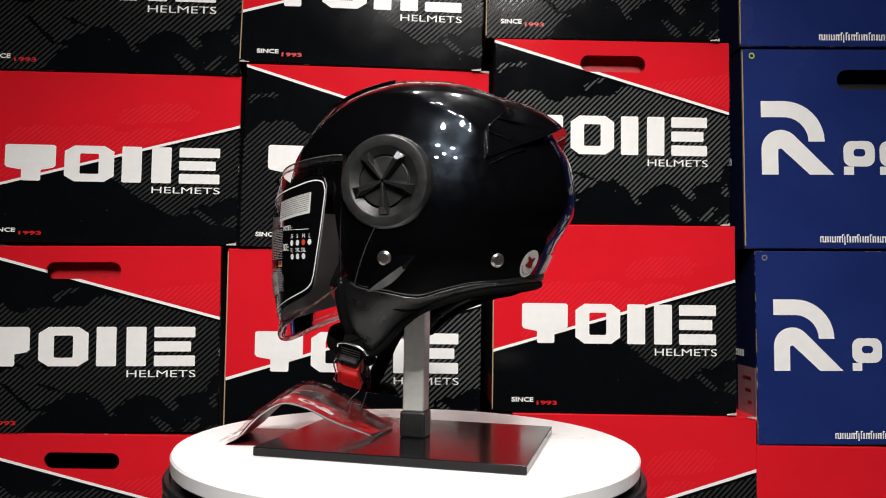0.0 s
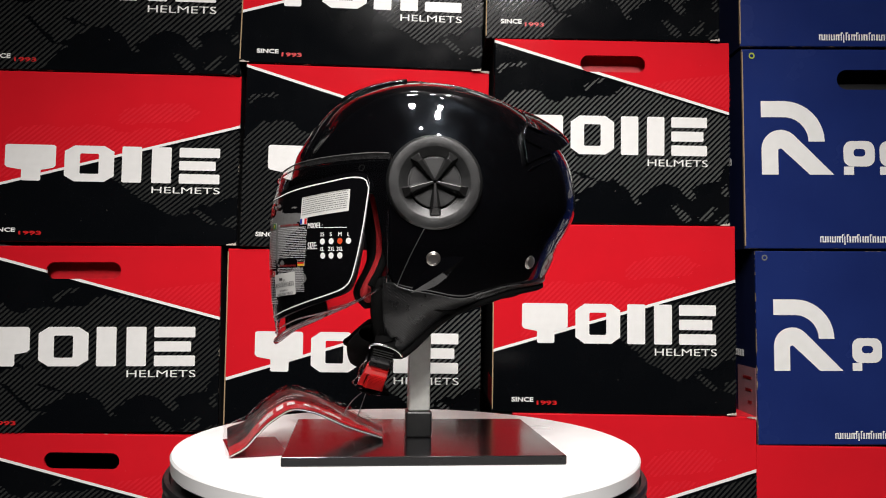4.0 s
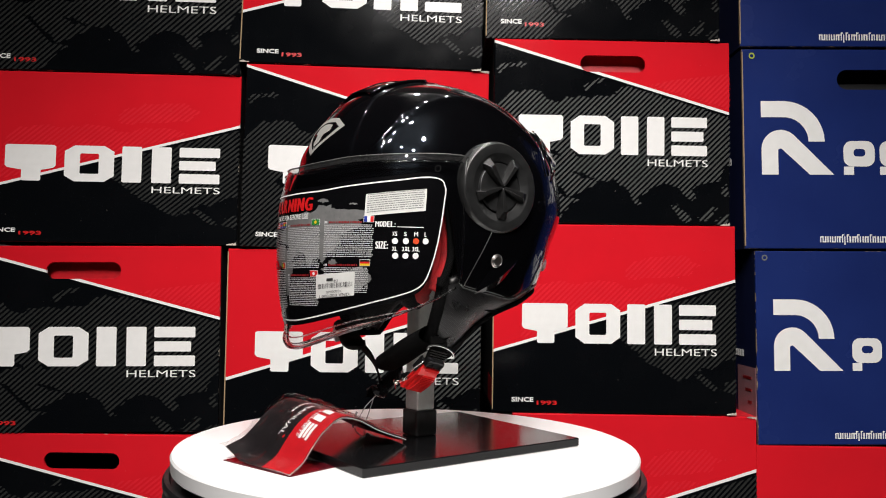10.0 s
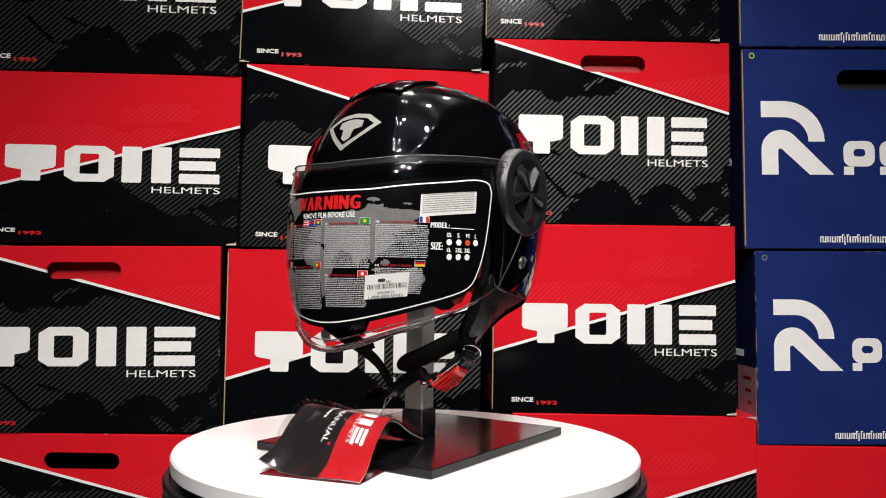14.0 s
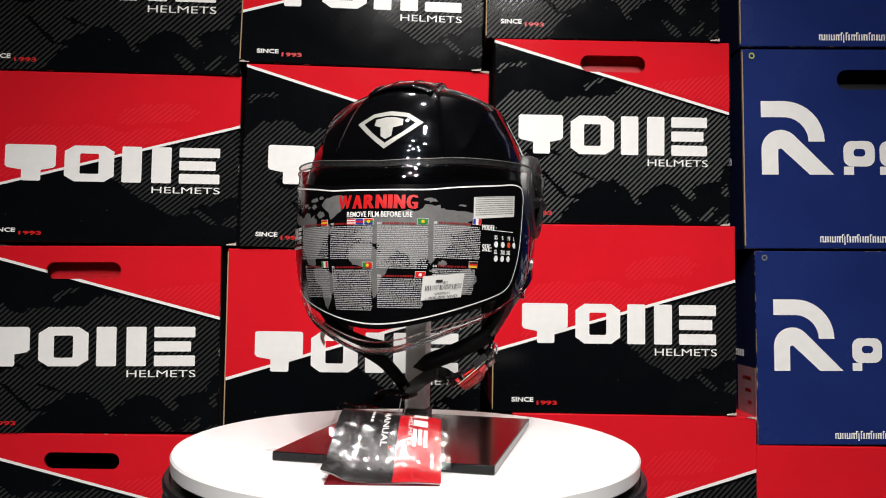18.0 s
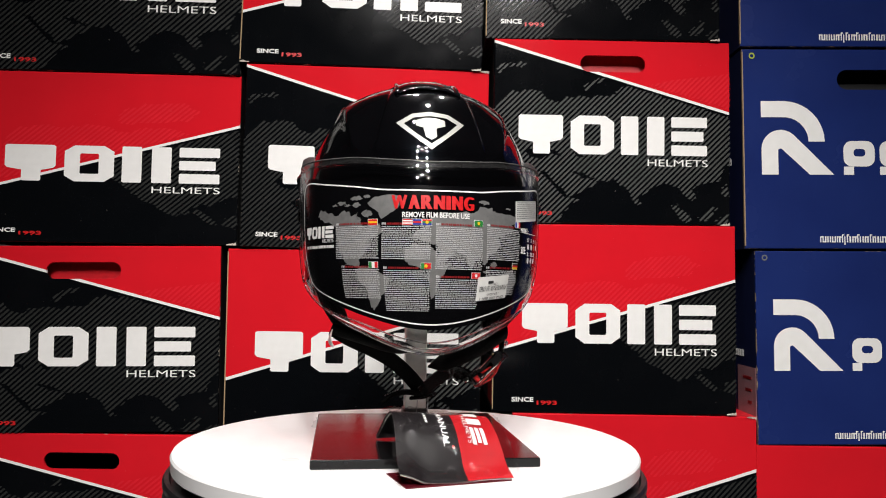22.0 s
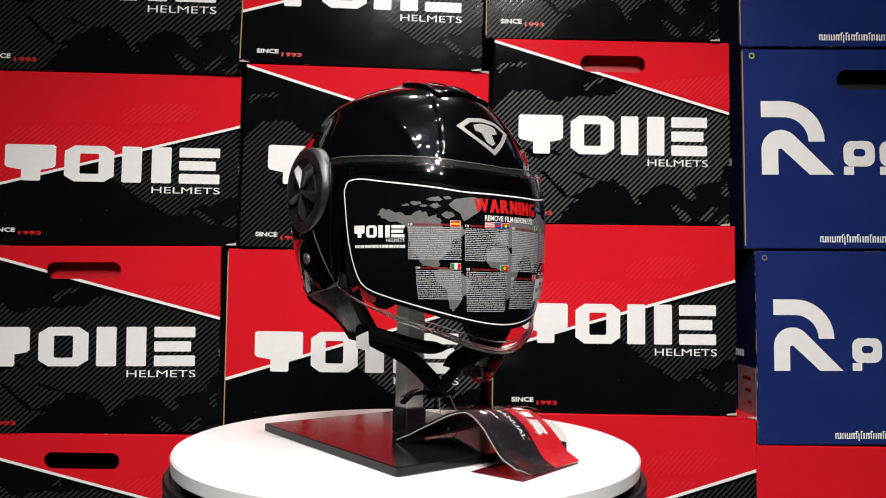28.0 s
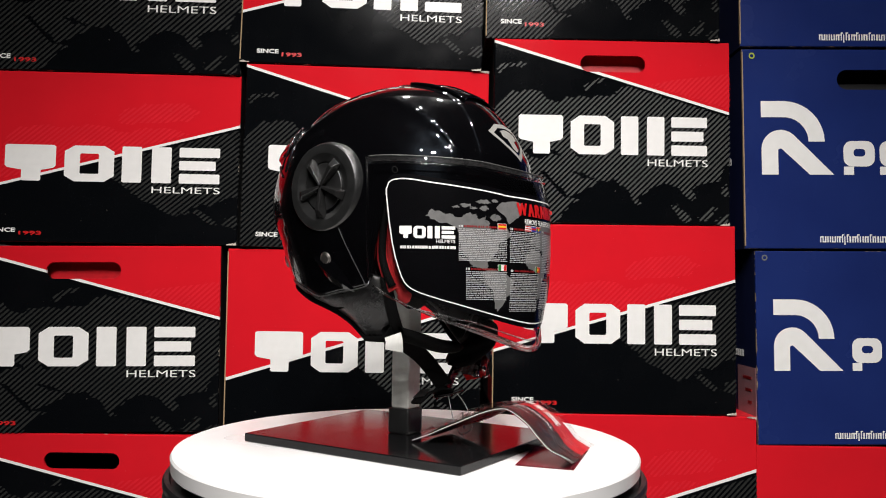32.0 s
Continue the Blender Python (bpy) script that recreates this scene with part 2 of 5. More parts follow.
def ring_bm(outer, inner, bm=None):
    bm = bm or bmesh.new()
    a = [bm.verts.new((x, 0, z)) for x, z in outer]
    b = [bm.verts.new((x, 0, z)) for x, z in inner]
    n = len(a)
    for k in range(n):
        bm.faces.new((a[k], a[(k + 1) % n], b[(k + 1) % n], b[k]))
    return bm


def rounded(x0, x1, z0, z1, r, n=5):
    out = []
    for cx, cz, a0 in ((x1 - r, z0 + r, -90), (x1 - r, z1 - r, 0), (x0 + r, z1 - r, 90), (x0 + r, z0 + r, 180)):
        out += [(cx + r * cos(radians(a0 + 90 * j / n)), cz + r * sin(radians(a0 + 90 * j / n))) for j in range(n + 1)]
    return out


def word_mesh(text, bold=0.0):
    """The word as a flat mesh in the x-z plane, scaled to a unit box."""
    cu = bpy.data.curves.new("word", "FONT")
    cu.body, cu.offset, cu.resolution_u = text, bold, 3
    ob = bpy.data.objects.new("word", cu)
    scene.collection.objects.link(ob)
    bpy.context.view_layer.update()
    me = bpy.data.meshes.new_from_object(ob.evaluated_get(bpy.context.evaluated_depsgraph_get()))
    bpy.data.objects.remove(ob)
    co = np.array([v.co[:] for v in me.vertices])
    lo, hi = co.min(0), co.max(0)
    for v in me.vertices:
        v.co = ((v.co.x - lo[0]) / (hi[0] - lo[0]), 0, (v.co.y - lo[1]) / (hi[1] - lo[1]))
    me.materials.clear()
    return me


def place_flat(ob, x0, x1, z0, z1, y):
    """Stretches a unit word over a rectangle of a face."""
    ob.matrix_basis = Matrix.LocRotScale((x0, y, z0), None, (x1 - x0, 1, z1 - z0))


# ---- room ----
def slab(name, a, b, material, label, category):
    bm = box_bm(a[0], b[0], a[1], b[1], a[2], b[2])
    return tagged(part(name, bm, material), label, category, kind="structure")


slab("floor", (-2.6, -3.0, -0.1), (2.6, 1.2, 0.0), M_FLOOR, "grey tiled shop floor under the cartons", "floor")
slab("wall_north", (-2.6, 1.2, 0.0), (2.6, 1.3, 2.8), M_WALL, "plain painted wall behind the carton stacks", "wall")
slab("wall_south", (-2.6, -3.1, 0.0), (2.6, -3.0, 2.8), M_WALL, "plain painted wall opposite the cartons", "wall")
slab("wall_west", (-2.7, -3.1, 0.0), (-2.6, 1.3, 2.8), M_WALL, "plain painted side wall", "wall")
slab("wall_east", (2.6, -3.1, 0.0), (2.7, 1.3, 2.8), M_WALL, "plain painted side wall", "wall")
slab("ceiling", (-2.7, -3.1, 2.8), (2.7, 1.3, 2.9), M_CEILING, "plain painted ceiling with round lights", "ceiling")

# ---- cartons ----
WORD_H, WORD_S, WORD_Y = word_mesh("HELMETS", 0.0), word_mesh("SINCE", 0.03), word_mesh("1993", 0.03)


def emblem_meshes():
    """Four heavy white blocks: a funnel, a ring, a pair of posts and a stack of bars, each in a unit box."""
    out = []
    bm = flat_bm([[(0, 0.42), (0.05, 0.36), (0.33, 0.30), (0.33, 0.03), (0.36, 0), (0.68, 0), (0.71, 0.03), (0.71, 0.30), (0.95, 0.36), (1, 0.42), (1, 0.96), (0.96, 1), (0.04, 1), (0, 0.96)]])
    out.append(bm)
    cut = [(0.2, 0), (0.8, 0), (1, 0.16), (1, 0.84), (0.8, 1), (0.2, 1), (0, 0.84), (0, 0.16)]
    inner = [(0.33, 0.22), (0.67, 0.22), (0.69, 0.25), (0.69, 0.75), (0.67, 0.78), (0.33, 0.78), (0.31, 0.75), (0.31, 0.25)]
    out.append(ring_bm(cut, inner))
    out.append(flat_bm([rounded(0, 0.40, 0, 1, 0.03), rounded(0.60, 1, 0, 1, 0.03)]))
    out.append(flat_bm([rounded(0, 1, 0, 0.27, 0.03), rounded(0, 0.9, 0.37, 0.63, 0.03), rounded(0, 1, 0.73, 1, 0.03)]))
    meshes = []
    for bm in out:
        me = bpy.data.meshes.new("emblem_block")
        bm.to_mesh(me)
        bm.free()
        meshes.append(me)
    return meshes


EMBLEM = emblem_meshes()


def crossings(poly, a, b):
    """Where the line from a to b crosses the sides of a polygon, as fractions of its length."""
    out = []
    dx, dz = b[0] - a[0], b[1] - a[1]
    for (px, pz), (qx, qz) in zip(poly, poly[1:] + poly[:1]):
        s0, s1 = dx * (pz - a[1]) - dz * (px - a[0]), dx * (qz - a[1]) - dz * (qx - a[0])
        if (s0 > 0) != (s1 > 0):
            f = s0 / (s0 - s1)
            x, z = px + (qx - px) * f, pz + (qz - pz) * f
            out.append(((x - a[0]) * dx + (z - a[1]) * dz) / (dx * dx + dz * dz))
    return sorted(out)


def spans(polys, a, b):
    """Stretches of the line from a to b that lie inside an odd number of polygons."""
    cuts = sorted(c for poly in polys for c in crossings(poly, a, b))
    return [(max(p, 0.0), min(q, 1.0)) for p, q in zip(cuts[::2], cuts[1::2]) if q > 0 and p < 1 and q - p > 1e-4]


def rough_coast(poly, bits, size, seed):
    rng = random.Random(seed)
    out = []
    for (ax, az), (bx, bz) in zip(poly, poly[1:] + poly[:1]):
        for k in range(bits):
            f, j = k / bits, size if k else size * 0.3
            out.append((ax + (bx - ax) * f + rng.uniform(-j, j), az + (bz - az) * f + rng.uniform(-j, j)))
    return out


def hatch_mesh(lands, foot, slope, side, shift):
    """Slanted print strokes inside map shapes on a face of unit width and height, on one side of the stripe."""
    w, h, pitch = 0.3517, 0.2745, 0.008055
    polys = [[(u * w, (v + shift) * h) for u, v in rough_coast(p, 4, 0.009, 5 + k)] for k, p in enumerate(lands)]
    bm = bmesh.new()
    for k in range(-36, 46):
        c = k * pitch
        for j in range(2):
            # two half strokes side by side, so that coasts step a little
            c0, c1 = c + j * pitch * 0.255, c + (j + 1) * pitch * 0.255
            m = (c0 + c1) / 2
            z0, z1 = max(0.0, -m), min(h, w - m)
            if z1 <= z0:
                continue
            for p, q in spans(polys, (m + z0, z0), (m + z1, z1)):
                za, zb = z0 + (z1 - z0) * p, z0 + (z1 - z0) * q
                n = max(1, int((zb - za) / 0.0025))
                cells = [(za + (zb - za) * i / n, za + (zb - za) * (i + 1) / n) for i in range(n)]
                cells = [r for r in cells if side * ((r[0] + r[1]) / 2 / h - foot - slope * (m + (r[0] + r[1]) / 2) / w) > 0.022]
                if cells:
                    lo, hi = cells[0][0], cells[-1][1]
                    bm.faces.new([bm.verts.new((x / w, 0, z / h)) for x, z in ((c0 + lo, lo), (c1 + lo, lo), (c1 + hi, hi), (c0 + hi, hi))])
    me = bpy.data.meshes.new("map_hatching")
    bm.to_mesh(me)
    bm.free()
    return me


# map shapes of the two prints, in parts of the face's width and height
MAINLAND = [(-0.01, 0.591), (0.038, 0.679), (0.073, 0.707), (0.121, 0.721), (0.169, 0.719), (0.205, 0.701), (0.265, 0.653), (0.301, 0.691), (0.397, 0.687), (0.488, 0.693), (0.517, 0.703), (0.54, 0.744), (0.577, 0.76), (0.608, 0.736), (0.661, 0.762), (1.02, 0.833), (1.02, 0.353), (0.972, 0.306), (0.953, 0.237), (0.876, 0.217), (0.841, 0.195), (0.857, 0.143), (0.833, 0.128), (0.769, 0.209), (0.721, 0.223), (0.661, 0.191), (0.614, 0.144), (0.626, 0.108), (0.605, 0.104), (0.561, 0.189), (0.506, 0.24), (0.442, 0.232), (0.423, 0.201), (0.311, 0.14), (0.369, 0.129), (0.317, 0.082), (0.239, -0.02), (-0.02, -0.02)]
ISLES = [
    [(0.373, 0.724), (0.408, 0.771), (0.449, 0.794), (0.492, 0.798), (0.444, 0.766), (0.387, 0.715)],
    [(0.008, 0.839), (0.036, 0.865), (0.06, 0.862), (0.048, 0.834), (0.027, 0.809)],
    [(0.064, 0.865), (0.096, 0.873), (0.144, 0.868), (0.12, 0.842), (0.072, 0.847)],
    [(0.752, 0.098), (0.778, 0.114), (0.843, 0.027), (0.817, 0.008), (0.781, 0.05)],
    [(0.86, 0.039), (0.912, 0.096), (0.95, 0.109), (0.929, 0.056), (0.888, 0.019)],
    [(0.965, 0.207), (0.996, 0.229), (0.998, 0.153), (0.974, 0.164)],
    [(0.936, 0.029), (0.996, 0.061), (0.998, 0.012), (0.948, 0.005)]]
SEAS = [
    [(0.192, 0.285), (0.215, 0.285), (0.316, 0.146), (0.302, 0.134)],
    [(0.136, 0.385), (0.195, 0.417), (0.267, 0.388), (0.291, 0.361), (0.236, 0.375), (0.203, 0.343), (0.16, 0.361)],
    [(0.337, 0.285), (0.375, 0.277), (0.423, 0.247), (0.436, 0.236), (0.411, 0.234), (0.356, 0.261)],
    [(0.346, 0.39), (0.384, 0.381), (0.375, 0.35), (0.351, 0.365)]]
EASTLAND = [(0.495, 0.422), (0.53, 0.513), (0.623, 0.600), (1.02, 0.76), (1.02, 0.282), (0.947, 0.281), (0.905, 0.235), (0.854, 0.249), (0.82, 0.195), (0.773, 0.171), (0.734, 0.188), (0.681, 0.24), (0.623, 0.29), (0.558, 0.358)]
EAST_ISLES = [[(0.827, 0.195), (0.854, 0.214), (0.905, 0.161), (0.923, 0.126), (0.896, 0.131)], [(0.935, 0.132), (0.97, 0.177), (1.0, 0.187), (0.993, 0.103)]]
RED_LANDS = [[(0.134, 0.626), (0.18, 0.681), (0.262, 0.695), (0.367, 0.685), (0.437, 0.701), (0.53, 0.678), (0.577, 0.658), (0.646, 0.695), (0.763, 0.682), (0.809, 0.653), (0.6, 0.54), (0.112, 0.37)], [(0.542, 0.724), (0.565, 0.79), (0.647, 0.831), (0.787, 0.842), (0.857, 0.789), (0.798, 0.728), (0.67, 0.72), (0.577, 0.709)]]


def carton_shell(w, h, d, t=0.004):
    """An open-fronted carton with walls of board."""
    bm = bmesh.new()
    x, y0 = w / 2, 0.0041
    f = [bm.verts.new(p) for p in ((-x, y0, 0), (x, y0, 0), (x, y0, h), (-x, y0, h))]
    b = [bm.verts.new(p) for p in ((-x, d, 0), (x, d, 0), (x, d, h), (-x, d, h))]
    for k in range(4):
        bm.faces.new((f[k], f[(k + 1) % 4], b[(k + 1) % 4], b[k]))
    bm.faces.new(b[::-1])
    bmesh.ops.recalc_face_normals(bm, faces=bm.faces)
    bmesh.ops.solidify(bm, geom=list(bm.faces), thickness=t)
    for face in bm.faces:
        if face.calc_center_median().z > h - 0.006:
            face.material_index = 1
    return bm


def panel_bm(w, h, hole=None, t=0.004):
    """The front panel of a carton, with a rounded hand hole through it."""
    x = w / 2
    bm = bmesh.new()
    if hole:
        cx, cz, hw, hh = hole
        arc = [(cx + (hw - hh) + hh * cos(a), cz + hh * sin(a)) for a in (pi * k / 12 - 0 for k in range(0, 7))]
        arc += [(cx - (hw - hh) + hh * cos(a), cz + hh * sin(a)) for a in (pi * k / 12 for k in range(6, 13))]
        low = [(px, 2 * cz - pz) for px, pz in arc]
        flat_bm([[(x, h), (-x, h), (-x, cz)] + arc[::-1] + [(x, cz)], [(-x, 0), (x, 0), (x, cz)] + low + [(-x, cz)]], bm)
        bmesh.ops.remove_doubles(bm, verts=bm.verts, dist=1e-6)
    else:
        flat_bm([[(-x, 0), (x, 0), (x, h), (-x, h)]], bm)
    bmesh.ops.recalc_face_normals(bm, faces=bm.faces)
    if bm.faces[:][0].normal.y > 0:
        bmesh.ops.reverse_faces(bm, faces=bm.faces)
    bmesh.ops.solidify(bm, geom=list(bm.faces), thickness=t)
    # folded, slightly rounded outer edges
    rim = lambda v: abs(v.co.y) < 1e-5 and (abs(abs(v.co.x) - x) < 1e-5 or v.co.z < 1e-5 or v.co.z > h - 1e-5)
    flush = lambda a, b: (abs(a.x - b.x) < 1e-6 and abs(abs(a.x) - x) < 1e-5) or (abs(a.z - b.z) < 1e-6 and (a.z < 1e-5 or a.z > h - 1e-5))
    es = [e for e in bm.edges if rim(e.verts[0]) and rim(e.verts[1]) and flush(e.verts[0].co, e.verts[1].co)]
    bmesh.ops.bevel(bm, geom=es, offset=0.0016, segments=2, affect="EDGES", profile=0.5)
    return bm


# places a carton by scaling its view-fitted plan about the eye
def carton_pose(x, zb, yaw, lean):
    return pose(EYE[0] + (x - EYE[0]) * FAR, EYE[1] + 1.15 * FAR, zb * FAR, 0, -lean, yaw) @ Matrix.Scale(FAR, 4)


def torn_corner(ob, x, z, size, seed):
    """A frayed bit of pale board at a corner of a carton."""
    rng = random.Random(seed)
    bm = bmesh.new()
    up, back = (1 if z < 0.1 else -1), (-1 if x > 0 else 1)
    rows = [[], []]
    for k in range(9):
        px = x + back * size * k / 8
        rows[0].append((px, -0.0012 - rng.uniform(0, 0.001), z - up * 0.0012))
        rows[1].append((px, -0.0010, z + up * size * 0.30 * (1 - k / 9) * rng.uniform(0.2, 1.0)))
    grid_bm(rows, bm=bm)
    part("frayed_corner", thick(bm, 0.0006), M_TORN, ob, "frayed pale board")


def helmet_carton(x, zb, yaw, w, h, rising, lean, foot, slope, du, dz, hole_at, flap, raw, tear, hatch):
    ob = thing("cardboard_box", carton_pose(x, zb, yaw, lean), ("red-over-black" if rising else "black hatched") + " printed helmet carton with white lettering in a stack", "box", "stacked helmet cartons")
    part("carton", carton_shell(w, h, 0.30), [M_SIDE, M_SIDE_RED], ob)
    hole = (hole_at[0] * w - w / 2, h * hole_at[1], w * 0.138, h * 0.0455) if hole_at else None
    part("front_panel", panel_bm(w, h, hole), [carton_print("rising_stripe_print" if rising else "falling_stripe_print", foot, slope)], ob)
    if hole:
        part("inner_flap", box_bm(-w * 0.3, w * 0.3, 0.022, 0.026, h * (0.72 if flap is M_SIDE_RED else 0.868), h * 0.985), [flap], ob)
    shift = dz - (0 if rising else 0.008)
    prints = [("map_hatching", [EASTLAND] + EAST_ISLES if rising else [MAINLAND] + ISLES + SEAS, -1, hatch)]
    if not (rising and hatch is M_HATCH):
        prints.append(("red_hatching", RED_LANDS if rising else [MAINLAND], 1, M_HATCH_RED))
    for name, lands, side, ink_of in prints:
        strokes = part_of(name, hatch_mesh(lands, foot, slope, side, shift), ink_of, ob)
        place_flat(strokes, -w / 2, w / 2, 0, h, -0.0003)
        tagged(strokes, "slanted print strokes in the shape of a map", kind="stuff")
    fx = lambda u: (u + du - 0.5) * w
    for me, (a, b) in zip(EMBLEM, ((0.120, 0.308), (0.340, 0.524), (0.553, 0.737), (0.766, 0.918))):
        place_flat(part_of("emblem_block", me, M_PALE, ob), fx(a), fx(b), (0.366 + dz) * h, (0.577 + dz) * h, -0.0005)
    place_flat(part_of("printed_word", WORD_H, M_PALE, ob), fx(0.666), fx(0.921), (0.307 + dz) * h, (0.345 + dz) * h, -0.0005)
    low = 0.026 if zb == 0.8570 else 0.0
    place_flat(part_of("small_word", WORD_S, M_PALE, ob), fx(0.079), fx(0.169), (0.055 + low) * h, (0.080 + low) * h, -0.0005)
    place_flat(part_of("small_number", WORD_Y, M_REDINK, ob), fx(0.182), fx(0.265), (0.040 + low) * h, (0.063 + low) * h, -0.0005)
    if raw:
        part("raw_edge", box_bm(-w / 2 - 0.0004, -w / 2 + 0.0012, -0.0004, 0.0036, 0.004, h - 0.004), [M_CARD], ob, "bare brown board edge")
    for k, (tx, tz) in enumerate(tear):
        torn_corner(ob, tx * (w / 2 - 0.0005), 0.001 if tz < 0 else h - 0.001, 0.014, 3 + k)
    return ob


def rows_of_cartons():
    # x of the middle, bottom, yaw, width, height, rising stripe, lean; stripe's foot and slope; shift of the print; hand hole; flap; raw edge; torn corners; hatch
    D, B = M_HATCH_DIM, M_HATCH
    for row in (
        (-0.480, 0.0, 0.3, 0.398, 0.262, False, 0.0, 0.9245, -0.379, -0.013, 0, (0.480, 0.852), M_SIDE, False, (), D),
        (-0.0950, 0.0, 0.0, 0.365, 0.2573, True, 0.0, 0.322, 0.386, 0, 0, None, None, False, (), D),
        (0.3147, 0.0, 0.0, 0.356, 0.3023, True, 0.0, 0.3616, 0.383, 0, 0, None, None, False, ((1, 1),), D),
        (0.6723, 0.0, 0.2, 0.360, 0.2615, True, 0.0, 0.322, 0.386, 0, 0, None, None, False, (), D),
        (-0.4891, 0.2640, 1.5, 0.393, 0.2720, False, 0.9, 1.0017, -0.3936, -0.007, -0.014, (0.492, 0.8666), M_SIDE_RED, False, (), D),
        (-0.0969, 0.2590, 0.2, 0.3728, 0.2770, True, 0.2, 0.311, 0.411, -0.005, -0.012, None, None, True, (), B),
        (0.2851, 0.3040, -0.4, 0.3558, 0.2755, True, 0.2, 0.322, 0.386, 0, 0, None, None, True, ((1, -1),), D),
        (-0.4712, 0.5405, 2.0, 0.3939, 0.2540, True, 0.0, 0.287, 0.4115, 0.011, -0.010, None, None, False, ((1, -1),), D),
        (-0.0858, 0.5375, 2.0, 0.3609, 0.2715, False, -0.5, 0.9886, -0.390, -0.018, -0.022, None, None, False, ((1, 1),), D),
        (0.2797, 0.5812, 0.6, 0.3517, 0.2745, False, 0.0, 0.9854, -0.3764, -0.0145, 0.008, (0.503, 0.872), M_SIDE_RED, False, ((1, -1),), B),
        (-0.4774, 0.7965, 0.6, 0.4027, 0.2930, False, -0.5, 0.985, -0.380, -0.016, 0.006, (0.50, 0.868), M_SIDE, False, (), D),
        (-0.0953, 0.8105, 0.8, 0.3607, 0.2640, True, -1.1, 0.2895, 0.390, -0.010, -0.036, None, None, True, ((1, -1), (-1, -1)), D),
        (0.2654, 0.8570, -0.4, 0.3494, 0.2782, False, 0.0, 0.985, -0.380, -0.016, 0.012, (0.50, 0.868), M_SIDE, True, ((1, -1),), D),
    ):
        helmet_carton(*row)


rows_of_cartons()
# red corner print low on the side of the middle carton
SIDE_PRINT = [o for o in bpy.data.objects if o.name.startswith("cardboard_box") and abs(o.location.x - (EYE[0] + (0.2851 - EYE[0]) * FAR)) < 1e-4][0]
part("side_print", box_bm(-0.1783, -0.1779, 0.006, 0.120, 0.006, 0.046), [M_SIDE_RED], SIDE_PRINT, "red corner of the side print")


def arc_pts(cx, cz, r, a0, a1, n=10):
    return [(cx + r * cos(radians(a0 + (a1 - a0) * k / n)), cz + r * sin(radians(a0 + (a1 - a0) * k / n))) for k in range(n + 1)]


def blue_carton(x, zb, yaw, w, h, lean, url, sticker=False):
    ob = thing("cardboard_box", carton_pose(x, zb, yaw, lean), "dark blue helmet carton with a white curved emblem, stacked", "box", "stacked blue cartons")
    part("carton", carton_shell(w, h, 0.30), [M_SIDE_BLUE_SHADED, M_SIDE_BLUE_TOP], ob)
    part("front_panel", panel_bm(w, h, None if sticker else (0.0, 0.8455 * h, 0.0527, 0.0150)), [M_BLUE], ob)
    part("inner_flap", box_bm(-w * 0.3, w * 0.3, 0.03, 0.034, h * 0.70, h * 0.985), [M_SIDE], ob)
    L = -w / 2
    e = h / 0.29
    # curved emblem: a quarter arch over a leaning leg
    x0, z1 = L + 0.0257 * e, 0.2136 * e + (0.0033 if sticker else 0)
    top = [(x0, z1), (x0, z1 - 0.0235 * e)] + arc_pts(x0 + 0.0325 * e, z1 - 0.0590 * e, 0.0355 * e, 90, 0) + arc_pts(x0 + 0.0325 * e, z1 - 0.0590 * e, 0.0590 * e, 0, 90)
    part("emblem_arch", flat_bm([top]), M_PALE, ob).location.y = -0.0005
    zb2 = z1 - 0.107 * e
    leg = [(x0, zb2), (x0 + 0.024 * e, zb2), (x0 + 0.024 * e, zb2 + 0.036 * e), (x0 + 0.028 * e, zb2 + 0.0385 * e), (x0 + 0.069 * e, zb2), (x0 + 0.104 * e, zb2)] + arc_pts(x0 + 0.028 * e, zb2 + 0.037 * e, 0.028 * e, 50, 180)
    part("emblem_leg", flat_bm([leg]), M_PALE, ob).location.y = -0.0005
    for k in range(3):
        bx = x0 + (0.118 + 0.052 * k) * e
        block = ring_bm(rounded(bx, bx + 0.045 * e, zb2 + 0.012 * e, zb2 + 0.049 * e, 0.012 * e), rounded(bx + 0.0145 * e, bx + 0.0315 * e, zb2 + 0.0265 * e, zb2 + 0.0375 * e, 0.005 * e))
        flat_bm([[(bx, zb2), (bx + 0.0145 * e, zb2), (bx + 0.0145 * e, zb2 + 0.0119 * e), (bx, zb2 + 0.0119 * e)]], block)
        part("emblem_block", block, M_PALE, ob).location.y = -0.0005
    # small print as upright strokes, some of them taller
    bars, bx, rng = [], L + url * w, random.Random(4)
    for k in range(34):
        bw = rng.choice((0.0016, 0.0018, 0.0022))
        top = 0.0208 if k in (9, 11, 15, 20, 29) else 0.0178
        foot = 0.0058 if k == 10 else 0.0090
        bars.append([(bx, foot * e), (bx + bw * e, foot * e), (bx + bw * e, top * e), (bx, top * e)])
        if rng.random() < 0.45:
            z0 = rng.choice((foot, top - 0.0018))
            bars.append([(bx + bw * e, z0 * e), (bx + (bw + 0.0018) * e, z0 * e), (bx + (bw + 0.0018) * e, (z0 + 0.0017) * e), (bx + bw * e, (z0 + 0.0017) * e)])
        bx += (bw + rng.choice((0.0014, 0.0018, 0.0020))) * e
    part("small_print", flat_bm(bars), M_PALE, ob).location.y = -0.0005
    mark = ring_bm(arc_pts(L + 0.014 * e, 0.280 * e, 0.0045 * e, 0, 330, 14), arc_pts(L + 0.014 * e, 0.280 * e, 0.0025 * e, 0, 330, 14))
    if not sticker:
        part("raw_edge", box_bm(L - 0.0004, L + 0.0011, -0.0004, 0.0036, 0.004, h - 0.004), [M_CARD], ob, "bare brown board edge")
    word = bmesh.new()
